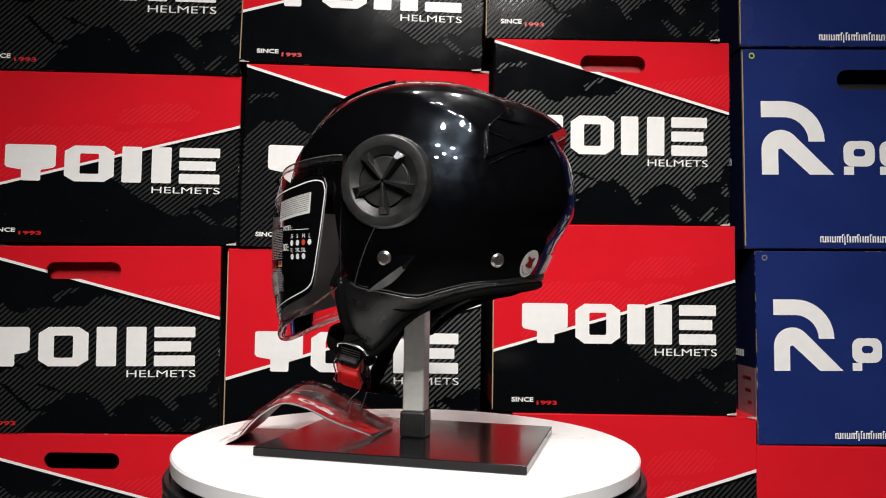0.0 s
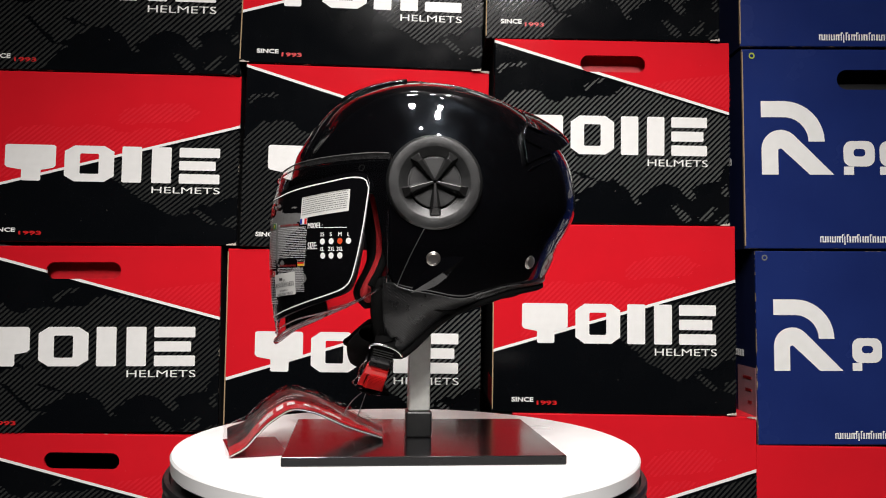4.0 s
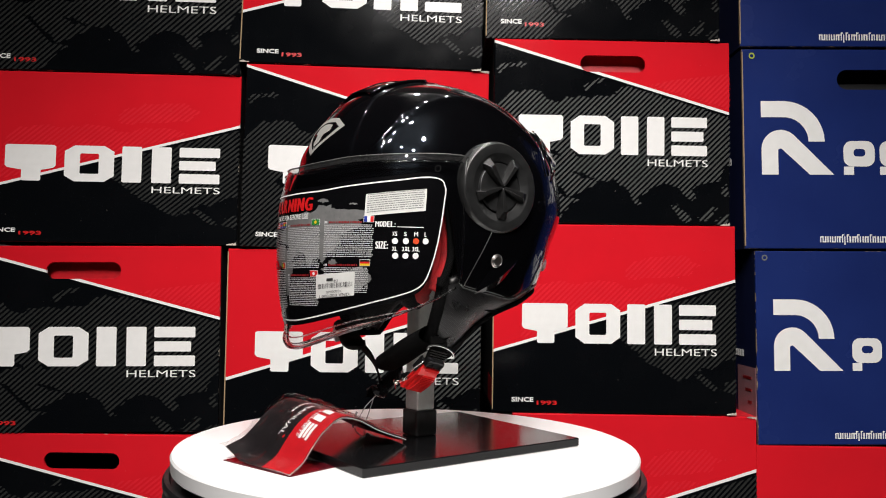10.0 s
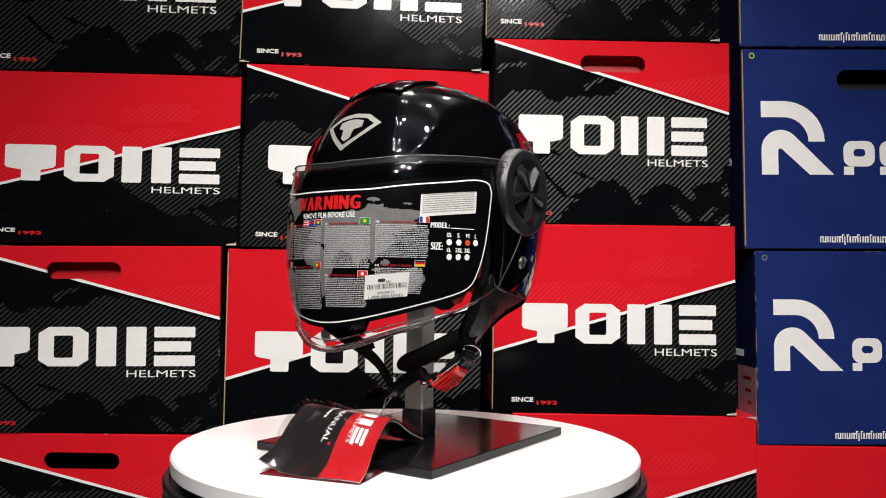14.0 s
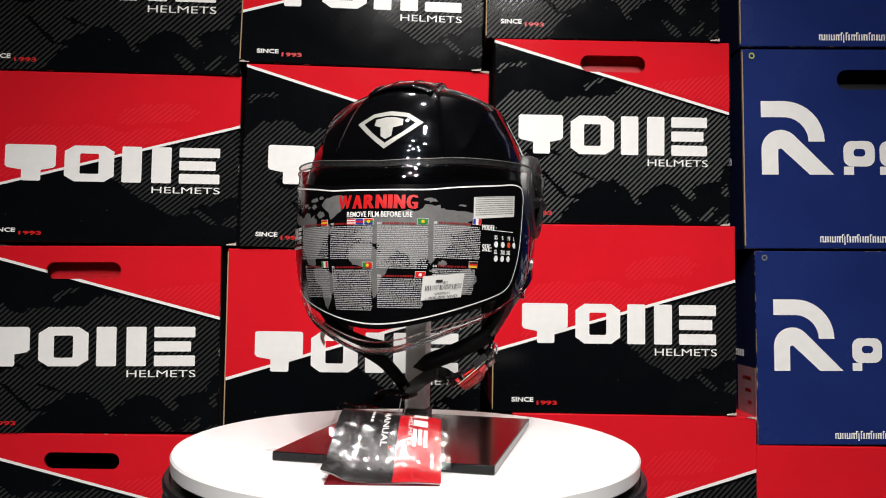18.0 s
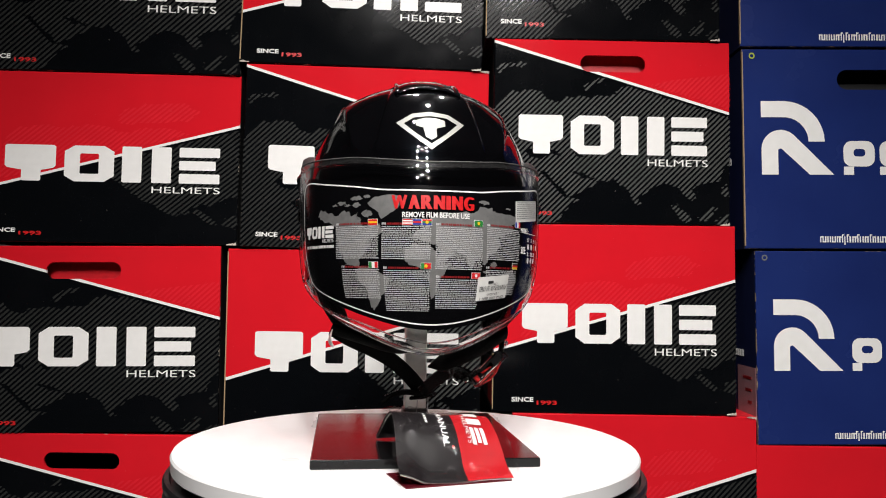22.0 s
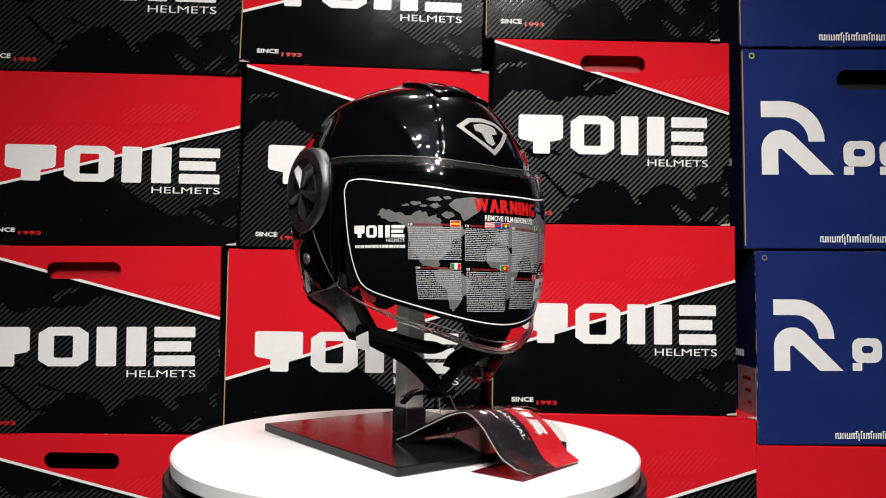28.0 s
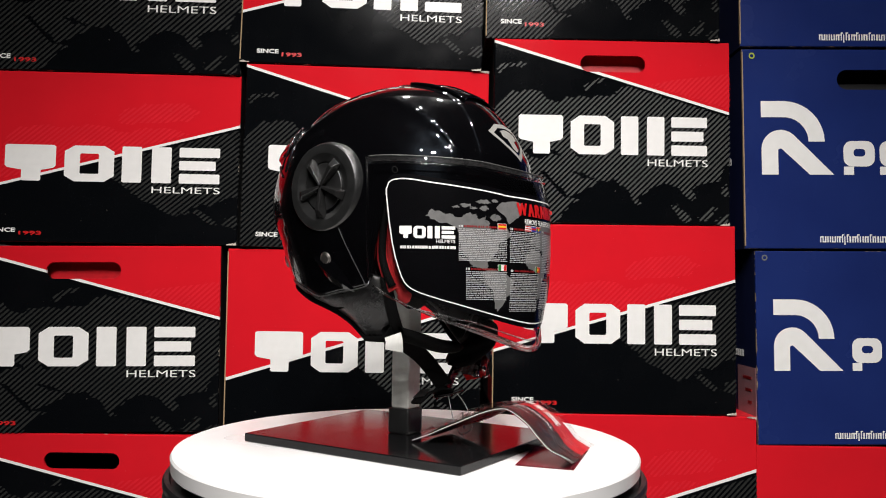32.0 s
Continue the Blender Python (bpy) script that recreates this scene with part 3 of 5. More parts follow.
    for k in range(6):
        y0 = 0.050 + 0.0085 * k
        box_bm(L - 0.0006, L - 0.0001, y0, y0 + 0.006, h * 0.44, h * 0.44 + 0.010, 0, word)
    part("side_lettering", word, M_PALE, ob)
    if sticker:
        part("side_sticker", box_bm(L - 0.0009, L - 0.0003, 0.004, 0.072, 0.032, 0.110), [plain("pinkish_paper", (0.34, 0.17, 0.19), 0.5)], ob, "pinkish paper sticker on the side")
        for k in range(3):
            part("sticker_print", box_bm(L - 0.0013, L - 0.0009, 0.020, 0.050 - 0.008 * k, 0.092 - 0.018 * k, 0.096 - 0.018 * k), [M_DARKRED], ob)
    part("small_mark", mark, M_LABELINK if sticker else plain("green_ink", (0.35, 0.42, 0.03), 0.5), ob).location.y = -0.0005


blue_carton(0.6673, 0.8530, -0.9, 0.3907, 0.2995, 0.5, 0.301)
blue_carton(0.6710, 0.5505, 0.0, 0.3872, 0.2985, 0.8, 0.285)
blue_carton(0.6866, 0.2650, 0.5, 0.3835, 0.2820, 0.8, 0.292, True)


# ---- turntable ----
def turntable():
    base = thing("drum_stand", pose(0, 0, 0), "black ribbed round drum under the white platter", "drum")
    top = ZT - 0.0205
    prof = [(0, 0), (0.221, 0), (0.228, 0.01), (0.228, top - 0.0975)]
    for k in range(4):
        z = top - 0.0945 + k * 0.021
        prof += [(0.2290, z), (0.2335, z + 0.003), (0.2342, z + 0.009), (0.2335, z + 0.015), (0.2290, z + 0.018)]
    prof += [(0.2325, top - 0.0095), (0.2340, top - 0.0065), (0.2340, top - 0.0025), (0.2325, top), (0.2285, top), (0.2265, top - 0.0040), (0, top - 0.0040)]
    part("drum", lathe(prof, 160), M_DRUM, base, smooth="crisp")
    plat = thing("turntable_platter", pose(0, 0, ZT), "round glossy white platter that turns slowly", "turntable")
    part("platter", lathe([(0, -0.0155), (0.2262, -0.0155), (0.2274, -0.0142), (0.2280, -0.003), (0.2266, -0.0006), (0.2252, 0), (0, 0)], 200), M_WHITE, plat, smooth="crisp")
    part("spindle", lathe([(0, -0.0243), (0.06, -0.0243), (0.06, -0.0157), (0, -0.0157)], 32), M_MATT, plat)
    return plat


PLATTER = turntable()


def stand():
    st = thing("helmet_stand", pose(0, 0, ZT), "black lacquered plate with a square aluminium post", "stand")
    m = pose(0.007, -0.0083, 0, 0, 0, -13.95)
    part("base_plate", box_bm(-0.126, 0.126, -0.1004, 0.1004, 0.0004, 0.0085, 0.0008), M_PLATE, st).matrix_basis = m
    part("socket", box_bm(-0.0128, 0.0128, -0.0128, 0.0128, 0.0085, 0.034, 0.002, segments=2), M_MATT, st).matrix_basis = m
    part("post", box_bm(-0.0107, 0.0107, -0.0107, 0.0107, 0.034, 0.26, 0.0012), M_ALU, st).matrix_basis = m
    return st


STAND = stand()

# ---- helmet ----
# Helmet space: x forward, y to the wearer's left, z up from the platter.
CX, CZ = -0.010, 0.230
R_FRONT = spline((-40, -10, 15, 22, 29.4, 37.5, 48.5, 59.3, 73, 90), (0.128, 0.134, 0.137, 0.1372, 0.1365, 0.1370, 0.1380, 0.1362, 0.1340, 0.1335))
R_REAR = spline((-40, -28, -13, -5.6, 0.9, 7.2, 17.5, 28, 35, 45.5, 58, 71, 90), (0.136, 0.137, 0.1405, 0.148, 0.1548, 0.157, 0.158, 0.1545, 0.151, 0.1465, 0.1400, 0.1365, 0.1335))
R_SIDE = spline((-45, -37, -28, -19, 0, 10, 25, 38.5, 46, 53.7, 64, 75, 90), (0.142, 0.1336, 0.1270, 0.1228, 0.1172, 0.1172, 0.1205, 0.1248, 0.1280, 0.1310, 0.1320, 0.1327, 0.1335))


def smooth01(x, a, b):
    t = min(max((x - a) / (b - a), 0.0), 1.0)
    return t * t * (3 - 2 * t)


RIDGE = spline((0, 33.5, 40, 43.3, 49, 57, 68, 80, 100, 120, 134, 180), (8, 23.5, 31.8, 35.4, 41, 45.8, 49.7, 52.0, 49.5, 40, 30, 28))


def shell_point(phi, e, off=0.0):
    """A point of the outer shell at azimuth phi and elevation e, in degrees."""
    c, s = cos(radians(phi)), sin(radians(phi))
    rx = R_FRONT(e) if c > 0 else R_REAR(e)
    # the rear half is a little squarer in plan
    q = 2.0
    r = (abs(c / rx) ** q + abs(s / R_SIDE(e)) ** q) ** (-1 / q)
    y = abs(r * cos(radians(e)) * s)
    # ridge that sweeps from the brow over the temple to the spoiler
    d = e - RIDGE(abs(phi))
    fade = smooth01(abs(phi), 26, 38) * (1 - smooth01(abs(phi), 128, 140))
    r += 0.0034 * fade * math.exp(-((sqrt(d * d + 0.36) - 0.6) / (11.0 if d > 0 else 3.2)))
    # raised middle panel of the brow, with creased sides
    if c > -0.2:
        half = 0.0307 + 0.0195 * min(max((58 - e) / 41, -0.1), 1.2)
        r += 0.0013 * (1 - smooth01(y, half, half + 0.0035)) * smooth01(c, 0.1, 0.35) * smooth01(e, 16, 22)
    r += off
    h = r * cos(radians(e))
    return Vector((CX + h * c, h * s, CZ + r * sin(radians(e))))


def elevation_at(phi, z, off=0.0):
    lo, hi = -60.0, 80.0
    for _ in range(40):
        mid = (lo + hi) / 2
        if shell_point(phi, mid, off).z < z:
            lo = mid
        else:
            hi = mid
    return lo


EDGE = spline((0, 60, 64, 68.5, 71, 74, 90, 105, 118, 131, 150, 165, 180), (0.236, 0.239, 0.238, 0.200, 0.170, 0.1570, 0.1508, 0.1466, 0.1530, 0.1590, 0.1625, 0.166, 0.170))
COLS = sorted({*(0.75 * k for k in range(56)), *range(42, 60, 3), *(60 + 0.5 * k for k in range(32)), *(76 + 1.5 * k for k in range(48)), *range(148, 181, 3), 180})
RING = [float(c) for c in COLS] + [-float(c) for c in COLS[::-1] if c not in (0, 180)]


def shell_sheet(off, drop=0.0, rows=96):
    """The shell from its lower edge to the crown."""
    out = []
    foot = [elevation_at(phi, EDGE(abs(phi)) - drop, off) for phi in RING]
    for k in range(rows):
        f = k / rows
        row = []
        for phi, e0 in zip(RING, foot):
            row.append(shell_point(phi, e0 + (90 - e0) * f ** 0.92, off))
        out.append(row)
    bm = grid_bm(out, closed=True)
    bm.verts.ensure_lookup_table()
    top = bm.verts.new(shell_point(0, 90, off))
    last = bm.verts[(rows - 1) * len(RING):rows * len(RING)]
    for k in range(len(RING)):
        bm.faces.new((last[k], last[(k + 1) % len(RING)], top))
    bmesh.ops.recalc_face_normals(bm, faces=bm.faces)
    return bm


# visor surface: arc length s from the middle towards the wearer's left, height z
V_X = spline((0.095, 0.1022, 0.1251, 0.1597, 0.1888, 0.2179, 0.2472, 0.2707, 0.283), (0.1310, 0.1323, 0.1359, 0.1398, 0.1412, 0.1408, 0.1375, 0.1292, 0.1195))
V_X0, V_B = -0.011, 0.122
V_HALF = spline((0.095, 0.105, 0.118, 0.132, 0.150, 0.170, 0.195, 0.28), (0.086, 0.0905, 0.0985, 0.1065, 0.1140, 0.1190, 0.1215, 0.1220))
ARC_PHI = [pi / 2 * k / 200 for k in range(201)]
ARC_S = [0.0]
for _a, _b in zip(ARC_PHI, ARC_PHI[1:]):
    ARC_S.append(ARC_S[-1] + math.hypot(0.152 * (cos(_b) - cos(_a)), V_B * (sin(_b) - sin(_a))))


def visor_point(s, z, off=0.0):
    phi = math.copysign(float(np.interp(abs(s), ARC_S, ARC_PHI)), s)
    a, half = V_X(z) - V_X0, V_HALF(z)
    n = Vector((cos(phi) / a, sin(phi) / half, 0)).normalized()
    return Vector((V_X0 + a * cos(phi), half * sin(phi), z)) + n * off


bow = lambda s, z0, k, c: z0 + (sqrt(s * s + c * c) - c) * k
V_S = (0, 0.006, 0.012, 0.020, 0.030, 0.043, 0.060)
V_LOW = spline(V_S + (0.0775, 0.105, 0.1355, 0.155, 0.168, 0.176), [bow(s, 0.1008, 0.416, 0.05) for s in V_S] + [0.1180, 0.1258, 0.1370, 0.1462, 0.1535, 0.160])
V_TOP = spline((0, 0.04, 0.0675, 0.105, 0.16, 0.176), (0.2645, 0.2668, 0.2695, 0.2712, 0.2728, 0.272))
F_TOP = spline((0, 0.039, 0.069, 0.113, 0.1425, 0.150, 0.1545, 0.1575), (0.2388, 0.2395, 0.2430, 0.2482, 0.2518, 0.2510, 0.2485, 0.2415))
F_S = (0, 0.006, 0.012, 0.020, 0.030, 0.041, 0.058, 0.076, 0.096, 0.116)
F_LOW = spline(F_S + (0.134, 0.1415, 0.148, 0.1545, 0.1575), [bow(s, 0.1248, 0.301, 0.05) for s in F_S] + [0.1540, 0.1600, 0.178, 0.212, 0.2416])


def on_visor(bm, off):
    """Wraps a flat sheet (x: arc, z: height) round the visor."""
    for v in bm.verts:
        v.co = visor_point(v.co.x, v.co.z, off)
    return bm


def sheet_between(low, top, s0, s1, n, m, off, grow=0.0):
    rows = []
    for j in range(m + 1):
        rows.append([visor_point(s, (low(abs(s)) - grow) + (top(abs(s)) - low(abs(s)) + 2 * grow) * j / m, off) for s in (s0 + (s1 - s0) * k / n for k in range(n + 1))])
    return grid_bm(rows)


def jagged(poly, bits, size, seed):
    """A coastline: the sides of a polygon broken into uneven steps."""
    rng = random.Random(seed)
    out = []
    for (ax, az), (bx, bz) in zip(poly, poly[1:] + poly[:1]):
        for k in range(bits):
            f = k / bits
            j = size if k else size * 0.4
            out.append((ax + (bx - ax) * f + rng.uniform(-j, j), az + (bz - az) * f + rng.uniform(-j, j)))
    return out


def wrapped_word(name, text, s0, s1, z0, z1, material, parent, off, bold=0.02, tilt=0.0):
    me = word_mesh(text, bold)
    bm = bmesh.new()
    bm.from_mesh(me)
    bpy.data.meshes.remove(me)
    for v in bm.verts:
        fx = v.co.x
        v.co = visor_point(s0 + (s1 - s0) * fx, z0 + (z1 - z0) * v.co.z + tilt * fx, off)
    return part(name, bm, material, parent)


def heavy_word(name, text, s0, s1, z0, z1, material, parent, off, grow=0.10):
    """A condensed, heavy word: letters set in cells of their own, thickened sideways."""
    widths = [1.4 if c in "W" else 1.15 if c in "M" else 0.42 if c in "I:" else 1.0 for c in text]
    unit = (s1 - s0) / (sum(widths) + 0.09 * (len(text) - 1))
    at = s0
    for c, w in zip(text, widths):
        bm = bmesh.new()
        me = word_mesh(c)
        g = 0.0 if c in "I:" else grow * 0.5 if c in "WM" else grow
        for k in range(3):
            old = len(bm.verts)
            bm.from_mesh(me)
            bm.verts.ensure_lookup_table()
            zc = z0 + (z1 - z0) * (0.62 if c == ":" else 1.0)
            for v in bm.verts[old:]:
                fx = v.co.x * (1 - 2 * g) + g * k
                v.co = visor_point(at + unit * w * fx, z0 + (zc - z0) * v.co.z, off + 0.00004 * k)
        bpy.data.meshes.remove(me)
        part(name, bm, material, parent)
        at += unit * (w + 0.09)


def wrapped_bars(name, rects, material, parent, off, tilt=0.0, ref=0.0):
    bm = bmesh.new()
    for s0, s1, z0, z1 in rects:
        n = max(1, int((s1 - s0) / 0.006))
        for k in range(n):
            a, b = s0 + (s1 - s0) * k / n, s0 + (s1 - s0) * (k + 1) / n
            bm.faces.new([bm.verts.new(visor_point(q, z + tilt * (q - ref), off)) for q, z in ((a, z0), (b, z0), (b, z1), (a, z1))])
    return part(name, bm, material, parent)


def text_lines(s0, s1, z0, z1, seed, pitch=0.0019, word=(0.0007, 0.0024), fill=0.52):
    """Rows of word-sized bars for print too small to read."""
    rng = random.Random(seed)
    out, z = [], z1
    while z - pitch > z0:
        s = s0
        end = s1 - rng.uniform(0, 0.02) * (s1 - s0)
        while s < end:
            w = min(rng.uniform(*word), end - s)
            if w > 0.0006:
                out.append((s, s + w, z - pitch * fill, z))
            s += w + rng.choice((0.0003, 0.0003, 0.0008))
        z -= pitch
    return out


M_TEXT = ink("small_grey_print", (0.60, 0.60, 0.60))
INKS = {"r": M_REDINK, "w": M_PALE, "b": ink("flag_blue", (0.02, 0.04, 0.3)), "g": ink("flag_green", (0.02, 0.2, 0.04)), "y": ink("flag_yellow", (0.75, 0.5, 0.02)), "k": ink("flag_black", (0.01, 0.01, 0.01))}
M_ORANGE = ink("orange_dot_ink", (0.65, 0.07, 0.02))
M_PAPER = ink("white_paper", (0.72, 0.72, 0.69))
M_PAPERINK = ink("black_paper_print", (0.03, 0.03, 0.03))


def flag(name, s0, z0, bands, parent, across=True, w=0.0085, h=0.005, disc=None):
    fl = wrapped_bars(name, [(s0 - 0.0003, s0 + w + 0.0003, z0 - 0.0003, z0 + h + 0.0003)], M_PALE, parent, 0.0010)
    n = len(bands)
    for k, c in enumerate(bands):
        r = (s0, s0 + w, z0 + h * (n - 1 - k) / n, z0 + h * (n - k) / n) if across else (s0 + w * k / n, s0 + w * (k + 1) / n, z0, z0 + h)
        wrapped_bars("flag_band", [r], INKS[c], fl, 0.0012)
    if disc:
        bm = flat_bm([[(s0 + w / 2 + h * 0.3 * cos(radians(a)), z0 + h / 2 + h * 0.3 * sin(radians(a))) for a in range(0, 360, 45)]])
        part("flag_disc", on_visor(bm, 0.0014), INKS[disc], fl)


def visor(helm):
    vis = part("visor", sheet_between(V_LOW, V_TOP, -0.176, 0.176, 72, 26, 0.0), M_CLEAR, helm, "clear plastic face visor, closed", smooth=True)
    vis.visible_shadow = False
    # clear rolled lip along the lower edge
    lip = [visor_point(-0.118 + 0.236 * k / 60, V_LOW(abs(-0.118 + 0.236 * k / 60)) + 0.0005, 0.001) for k in range(61)]
    part("visor_lip", tube_bm(lip, lambda f: 0.0008 + 0.0022 * (1 - abs(2 * f - 1) ** 4), 8), M_LIP, vis, "thick clear rolled lower edge", smooth=True).visible_shadow = False
    lip2 = [visor_point(-0.14 + 0.28 * k / 70, V_LOW(abs(-0.14 + 0.28 * k / 70)) + 0.0085 * (1 - (abs(k - 35) / 35) ** 3), 0.0008) for k in range(71)]
    part("visor_ridge", tube_bm(lip2, 0.0007, 6), M_LIP, vis, smooth=True).visible_shadow = False
    edge = [visor_point(-0.172 + 0.344 * k / 80, V_LOW(abs(-0.172 + 0.344 * k / 80)) + 0.0005, 0.0006) for k in range(81)]
    part("visor_edge", tube_bm(edge, 0.0010, 6), M_LIP, vis, smooth=True).visible_shadow = False
    for sgn in (-1, 1):
        edge = [visor_point(sgn * 0.1755, V_LOW(0.1755) + (V_TOP(0.1755) - V_LOW(0.1755)) * k / 16, 0.0004) for k in range(17)]
        part("side_edge", tube_bm(edge, 0.0009, 6), M_LIP, vis, smooth=True).visible_shadow = False
    # smoky strip with a bright edge along the top
    low = lambda s: V_TOP(s) - 0.0050
    part("gasket", sheet_between(low, V_TOP, -0.174, 0.174, 72, 2, 0.0006), M_HAZE, vis, "grey dusty rubber strip", smooth=True)
    edge = [visor_point(-0.172 + 0.344 * k / 80, V_TOP(abs(-0.172 + 0.344 * k / 80)) - 0.0058, 0.0010) for k in range(81)]
    part("bright_edge", tube_bm(edge, 0.0008, 6), M_LIP, vis, smooth=True)
    edge = [visor_point(-0.172 + 0.344 * k / 80, V_TOP(abs(-0.172 + 0.344 * k / 80)) + 0.0002, 0.0008) for k in range(81)]
    part("top_rim", tube_bm(edge, 0.0007, 6), M_GASKET, vis, smooth=True)
    # round moulded stops in the upper corners
    for sgn in (-1, 1):
        bm = ring_bm(arc_pts(sgn * 0.148, 0.2600, 0.0029, 0, 345, 20), arc_pts(sgn * 0.148, 0.2600, 0.0024, 0, 345, 20))
        part("moulded_stop", on_visor(bm, 0.0004), M_SATIN, vis)
    return vis


def visor_film(vis, helm):
    film = part("visor_film", sheet_between(F_LOW, F_TOP, -0.1575, 0.1575, 90, 24, 0.0004, 0.0045), M_FILM, helm, "black printed warning film stuck on the visor", smooth=True)
    part("film_backing", sheet_between(F_LOW, F_TOP, -0.1570, 0.1570, 90, 12, -0.0016, 0.0040), M_BACKING, film, "pale grey inner side of the film", smooth=True)
    # white border line
    up = [(-0.1572 + 0.3144 * k / 120) for k in range(121)]
    bm = bmesh.new()
    for f, sg in ((F_TOP, -1), (F_LOW, 1)):
        pts = [(s, f(abs(s))) for s in up]
        for (a, za), (b, zb) in zip(pts, pts[1:]):
            d = Vector((b - a, zb - za)).normalized()
            nx, nz = -d.y * 0.0006, d.x * 0.0006
            bm.faces.new([bm.verts.new(visor_point(s, z, 0.0009)) for s, z in ((a - nx, za - nz), (b - nx, zb - nz), (b + nx, zb + nz), (a + nx, za + nz))])
    for sg in (-1, 1):
        z0, z1 = F_LOW(0.1572), F_TOP(0.1572)
        bm.faces.new([bm.verts.new(visor_point(q, z, 0.0009)) for q, z in ((sg * 0.1566, z0 - 0.001), (sg * 0.1578, z0 - 0.001), (sg * 0.1578, z1 + 0.001), (sg * 0.1566, z1 + 0.001))])
    part("border_line", bm, M_PALE, film)
    # grey map shapes: continents and islands with broken coasts
    west = [(-0.123, 0.219), (-0.117, 0.225), (-0.102, 0.221), (-0.090, 0.219), (-0.083, 0.223), (-0.076, 0.218), (-0.069, 0.220), (-0.065, 0.212), (-0.061, 0.205), (-0.056, 0.212), (-0.047, 0.210), (-0.042, 0.204), (-0.053, 0.199), (-0.058, 0.189), (-0.066, 0.180), (-0.068, 0.172), (-0.080, 0.176), (-0.090, 0.188), (-0.093, 0.204), (-0.098, 0.211), (-0.111, 0.213)]
    south = [(-0.071, 0.171), (-0.063, 0.174), (-0.047, 0.169), (-0.038, 0.164), (-0.039, 0.159), (-0.048, 0.145), (-0.056, 0.136), (-0.059, 0.140), (-0.060, 0.153), (-0.069, 0.163)]
    ice = [(-0.058, 0.228), (-0.052, 0.234), (-0.036, 0.2355), (-0.028, 0.232), (-0.030, 0.224), (-0.045, 0.214), (-0.0475, 0.220)]
    east = [(-0.018, 0.198), (-0.015, 0.204), (-0.008, 0.207), (-0.001, 0.216), (0.005, 0.219), (0.023, 0.221), (0.037, 0.222), (0.043, 0.227), (0.054, 0.227), (0.061, 0.223), (0.076, 0.223), (0.092, 0.222), (0.094, 0.218), (0.082, 0.214), (0.086, 0.209), (0.073, 0.2035), (0.065, 0.201), (0.068, 0.195), (0.055, 0.185), (0.049, 0.174), (0.046, 0.180), (0.040, 0.181), (0.0355, 0.172), (0.029, 0.182), (0.021, 0.1875), (0.010, 0.1775), (0.0055, 0.185), (0.003, 0.193), (-0.0045, 0.195)]
    warm = [(-0.025, 0.187), (-0.017, 0.193), (-0.0045, 0.1925), (0.0036, 0.187), (0.0096, 0.1775), (0.0145, 0.1756), (0.006, 0.162), (0.002, 0.149), (-0.001, 0.147), (-0.003, 0.1616), (-0.005, 0.171), (-0.018, 0.175), (-0.024, 0.179)]
    lands = [(west, 0.0014), (south, 0.0010), (ice, 0.0012), (east, 0.0014), (warm, 0.0010), ([(0.070, 0.168), (0.088, 0.174), (0.096, 0.162), (0.084, 0.152), (0.070, 0.156)], 0.0014)]
    for s, z, w, q in ((-0.0705, 0.2328, 0.0075, 0.0022), (-0.0700, 0.2270, 0.0045, 0.0024), (-0.0590, 0.2342, 0.0034, 0.0017), (-0.0590, 0.2192, 0.0058, 0.0032), (-0.0870, 0.2292, 0.0055, 0.0020), (-0.0960, 0.2275, 0.0035, 0.0012), (-0.0800, 0.2272, 0.0032, 0.0012), (0.0475, 0.2308, 0.0060, 0.0018), (0.0765, 0.2276, 0.0045, 0.0008), (0.0597, 0.1768, 0.0042, 0.0028), (0.0515, 0.1707, 0.0040, 0.0012), (-0.0750, 0.1760, 0.0080, 0.0014)):
        lands.append(([(s - w, z), (s - w * 0.3, z + q), (s + w * 0.6, z + q * 0.8), (s + w, z - q * 0.3), (s + w * 0.2, z - q), (s - w * 0.6, z - q * 0.6)], 0.0007))
    for k, (poly, size) in enumerate(lands):
        coast = jagged(poly, 4, size, 11 + k)
        s0, s1 = min(p[0] for p in coast), max(p[0] for p in coast)
        n = max(2, int((s1 - s0) / 0.0007))
        bm = bmesh.new()
        for j in range(n):
            a, b = s0 + (s1 - s0) * j / n, s0 + (s1 - s0) * (j + 1) / n
            for p, q in spans([coast], ((a + b) / 2, 0.10), ((a + b) / 2, 0.26)):
                za, zb = 0.10 + 0.16 * p, 0.10 + 0.16 * q
                m = max(1, int((zb - za) / 0.006))
                for i in range(m):
                    c, d = za + (zb - za) * i / m, za + (zb - za) * (i + 1) / m
                    bm.faces.new([bm.verts.new((x, 0, z)) for x, z in ((a, c), (b, c), (b, d), (a, d))])
        part("map_shape", on_visor(bm, 0.0006), M_GREY, film)
    heavy_word("warning_letter", "WARNING", -0.0358, 0.0366, 0.2228, 0.2347, M_REDINK, film, 0.0011, 0.11)
    wrapped_word("notice_word", "REMOVE FILM BEFORE USE", -0.0262, 0.0322, 0.2155, 0.2203, M_PALE, film, 0.0011, 0.02)
    # columns of small print: arc from, to, height from, to, headline
    blocks = ((-0.0935, -0.0471, 0.1795, 0.2085), (-0.0871, -0.0467, 0.1443, 0.1712), (-0.0443, -0.0011, 0.1781, 0.2080), (-0.0428, -0.0017, 0.1350, 0.1705),
              (0.0026, 0.0465, 0.1705, 0.2080), (0.0034, 0.0453, 0.1375, 0.1635), (0.0506, 0.0964, 0.1800, 0.2095), (0.0512, 0.0931, 0.1500, 0.1725))
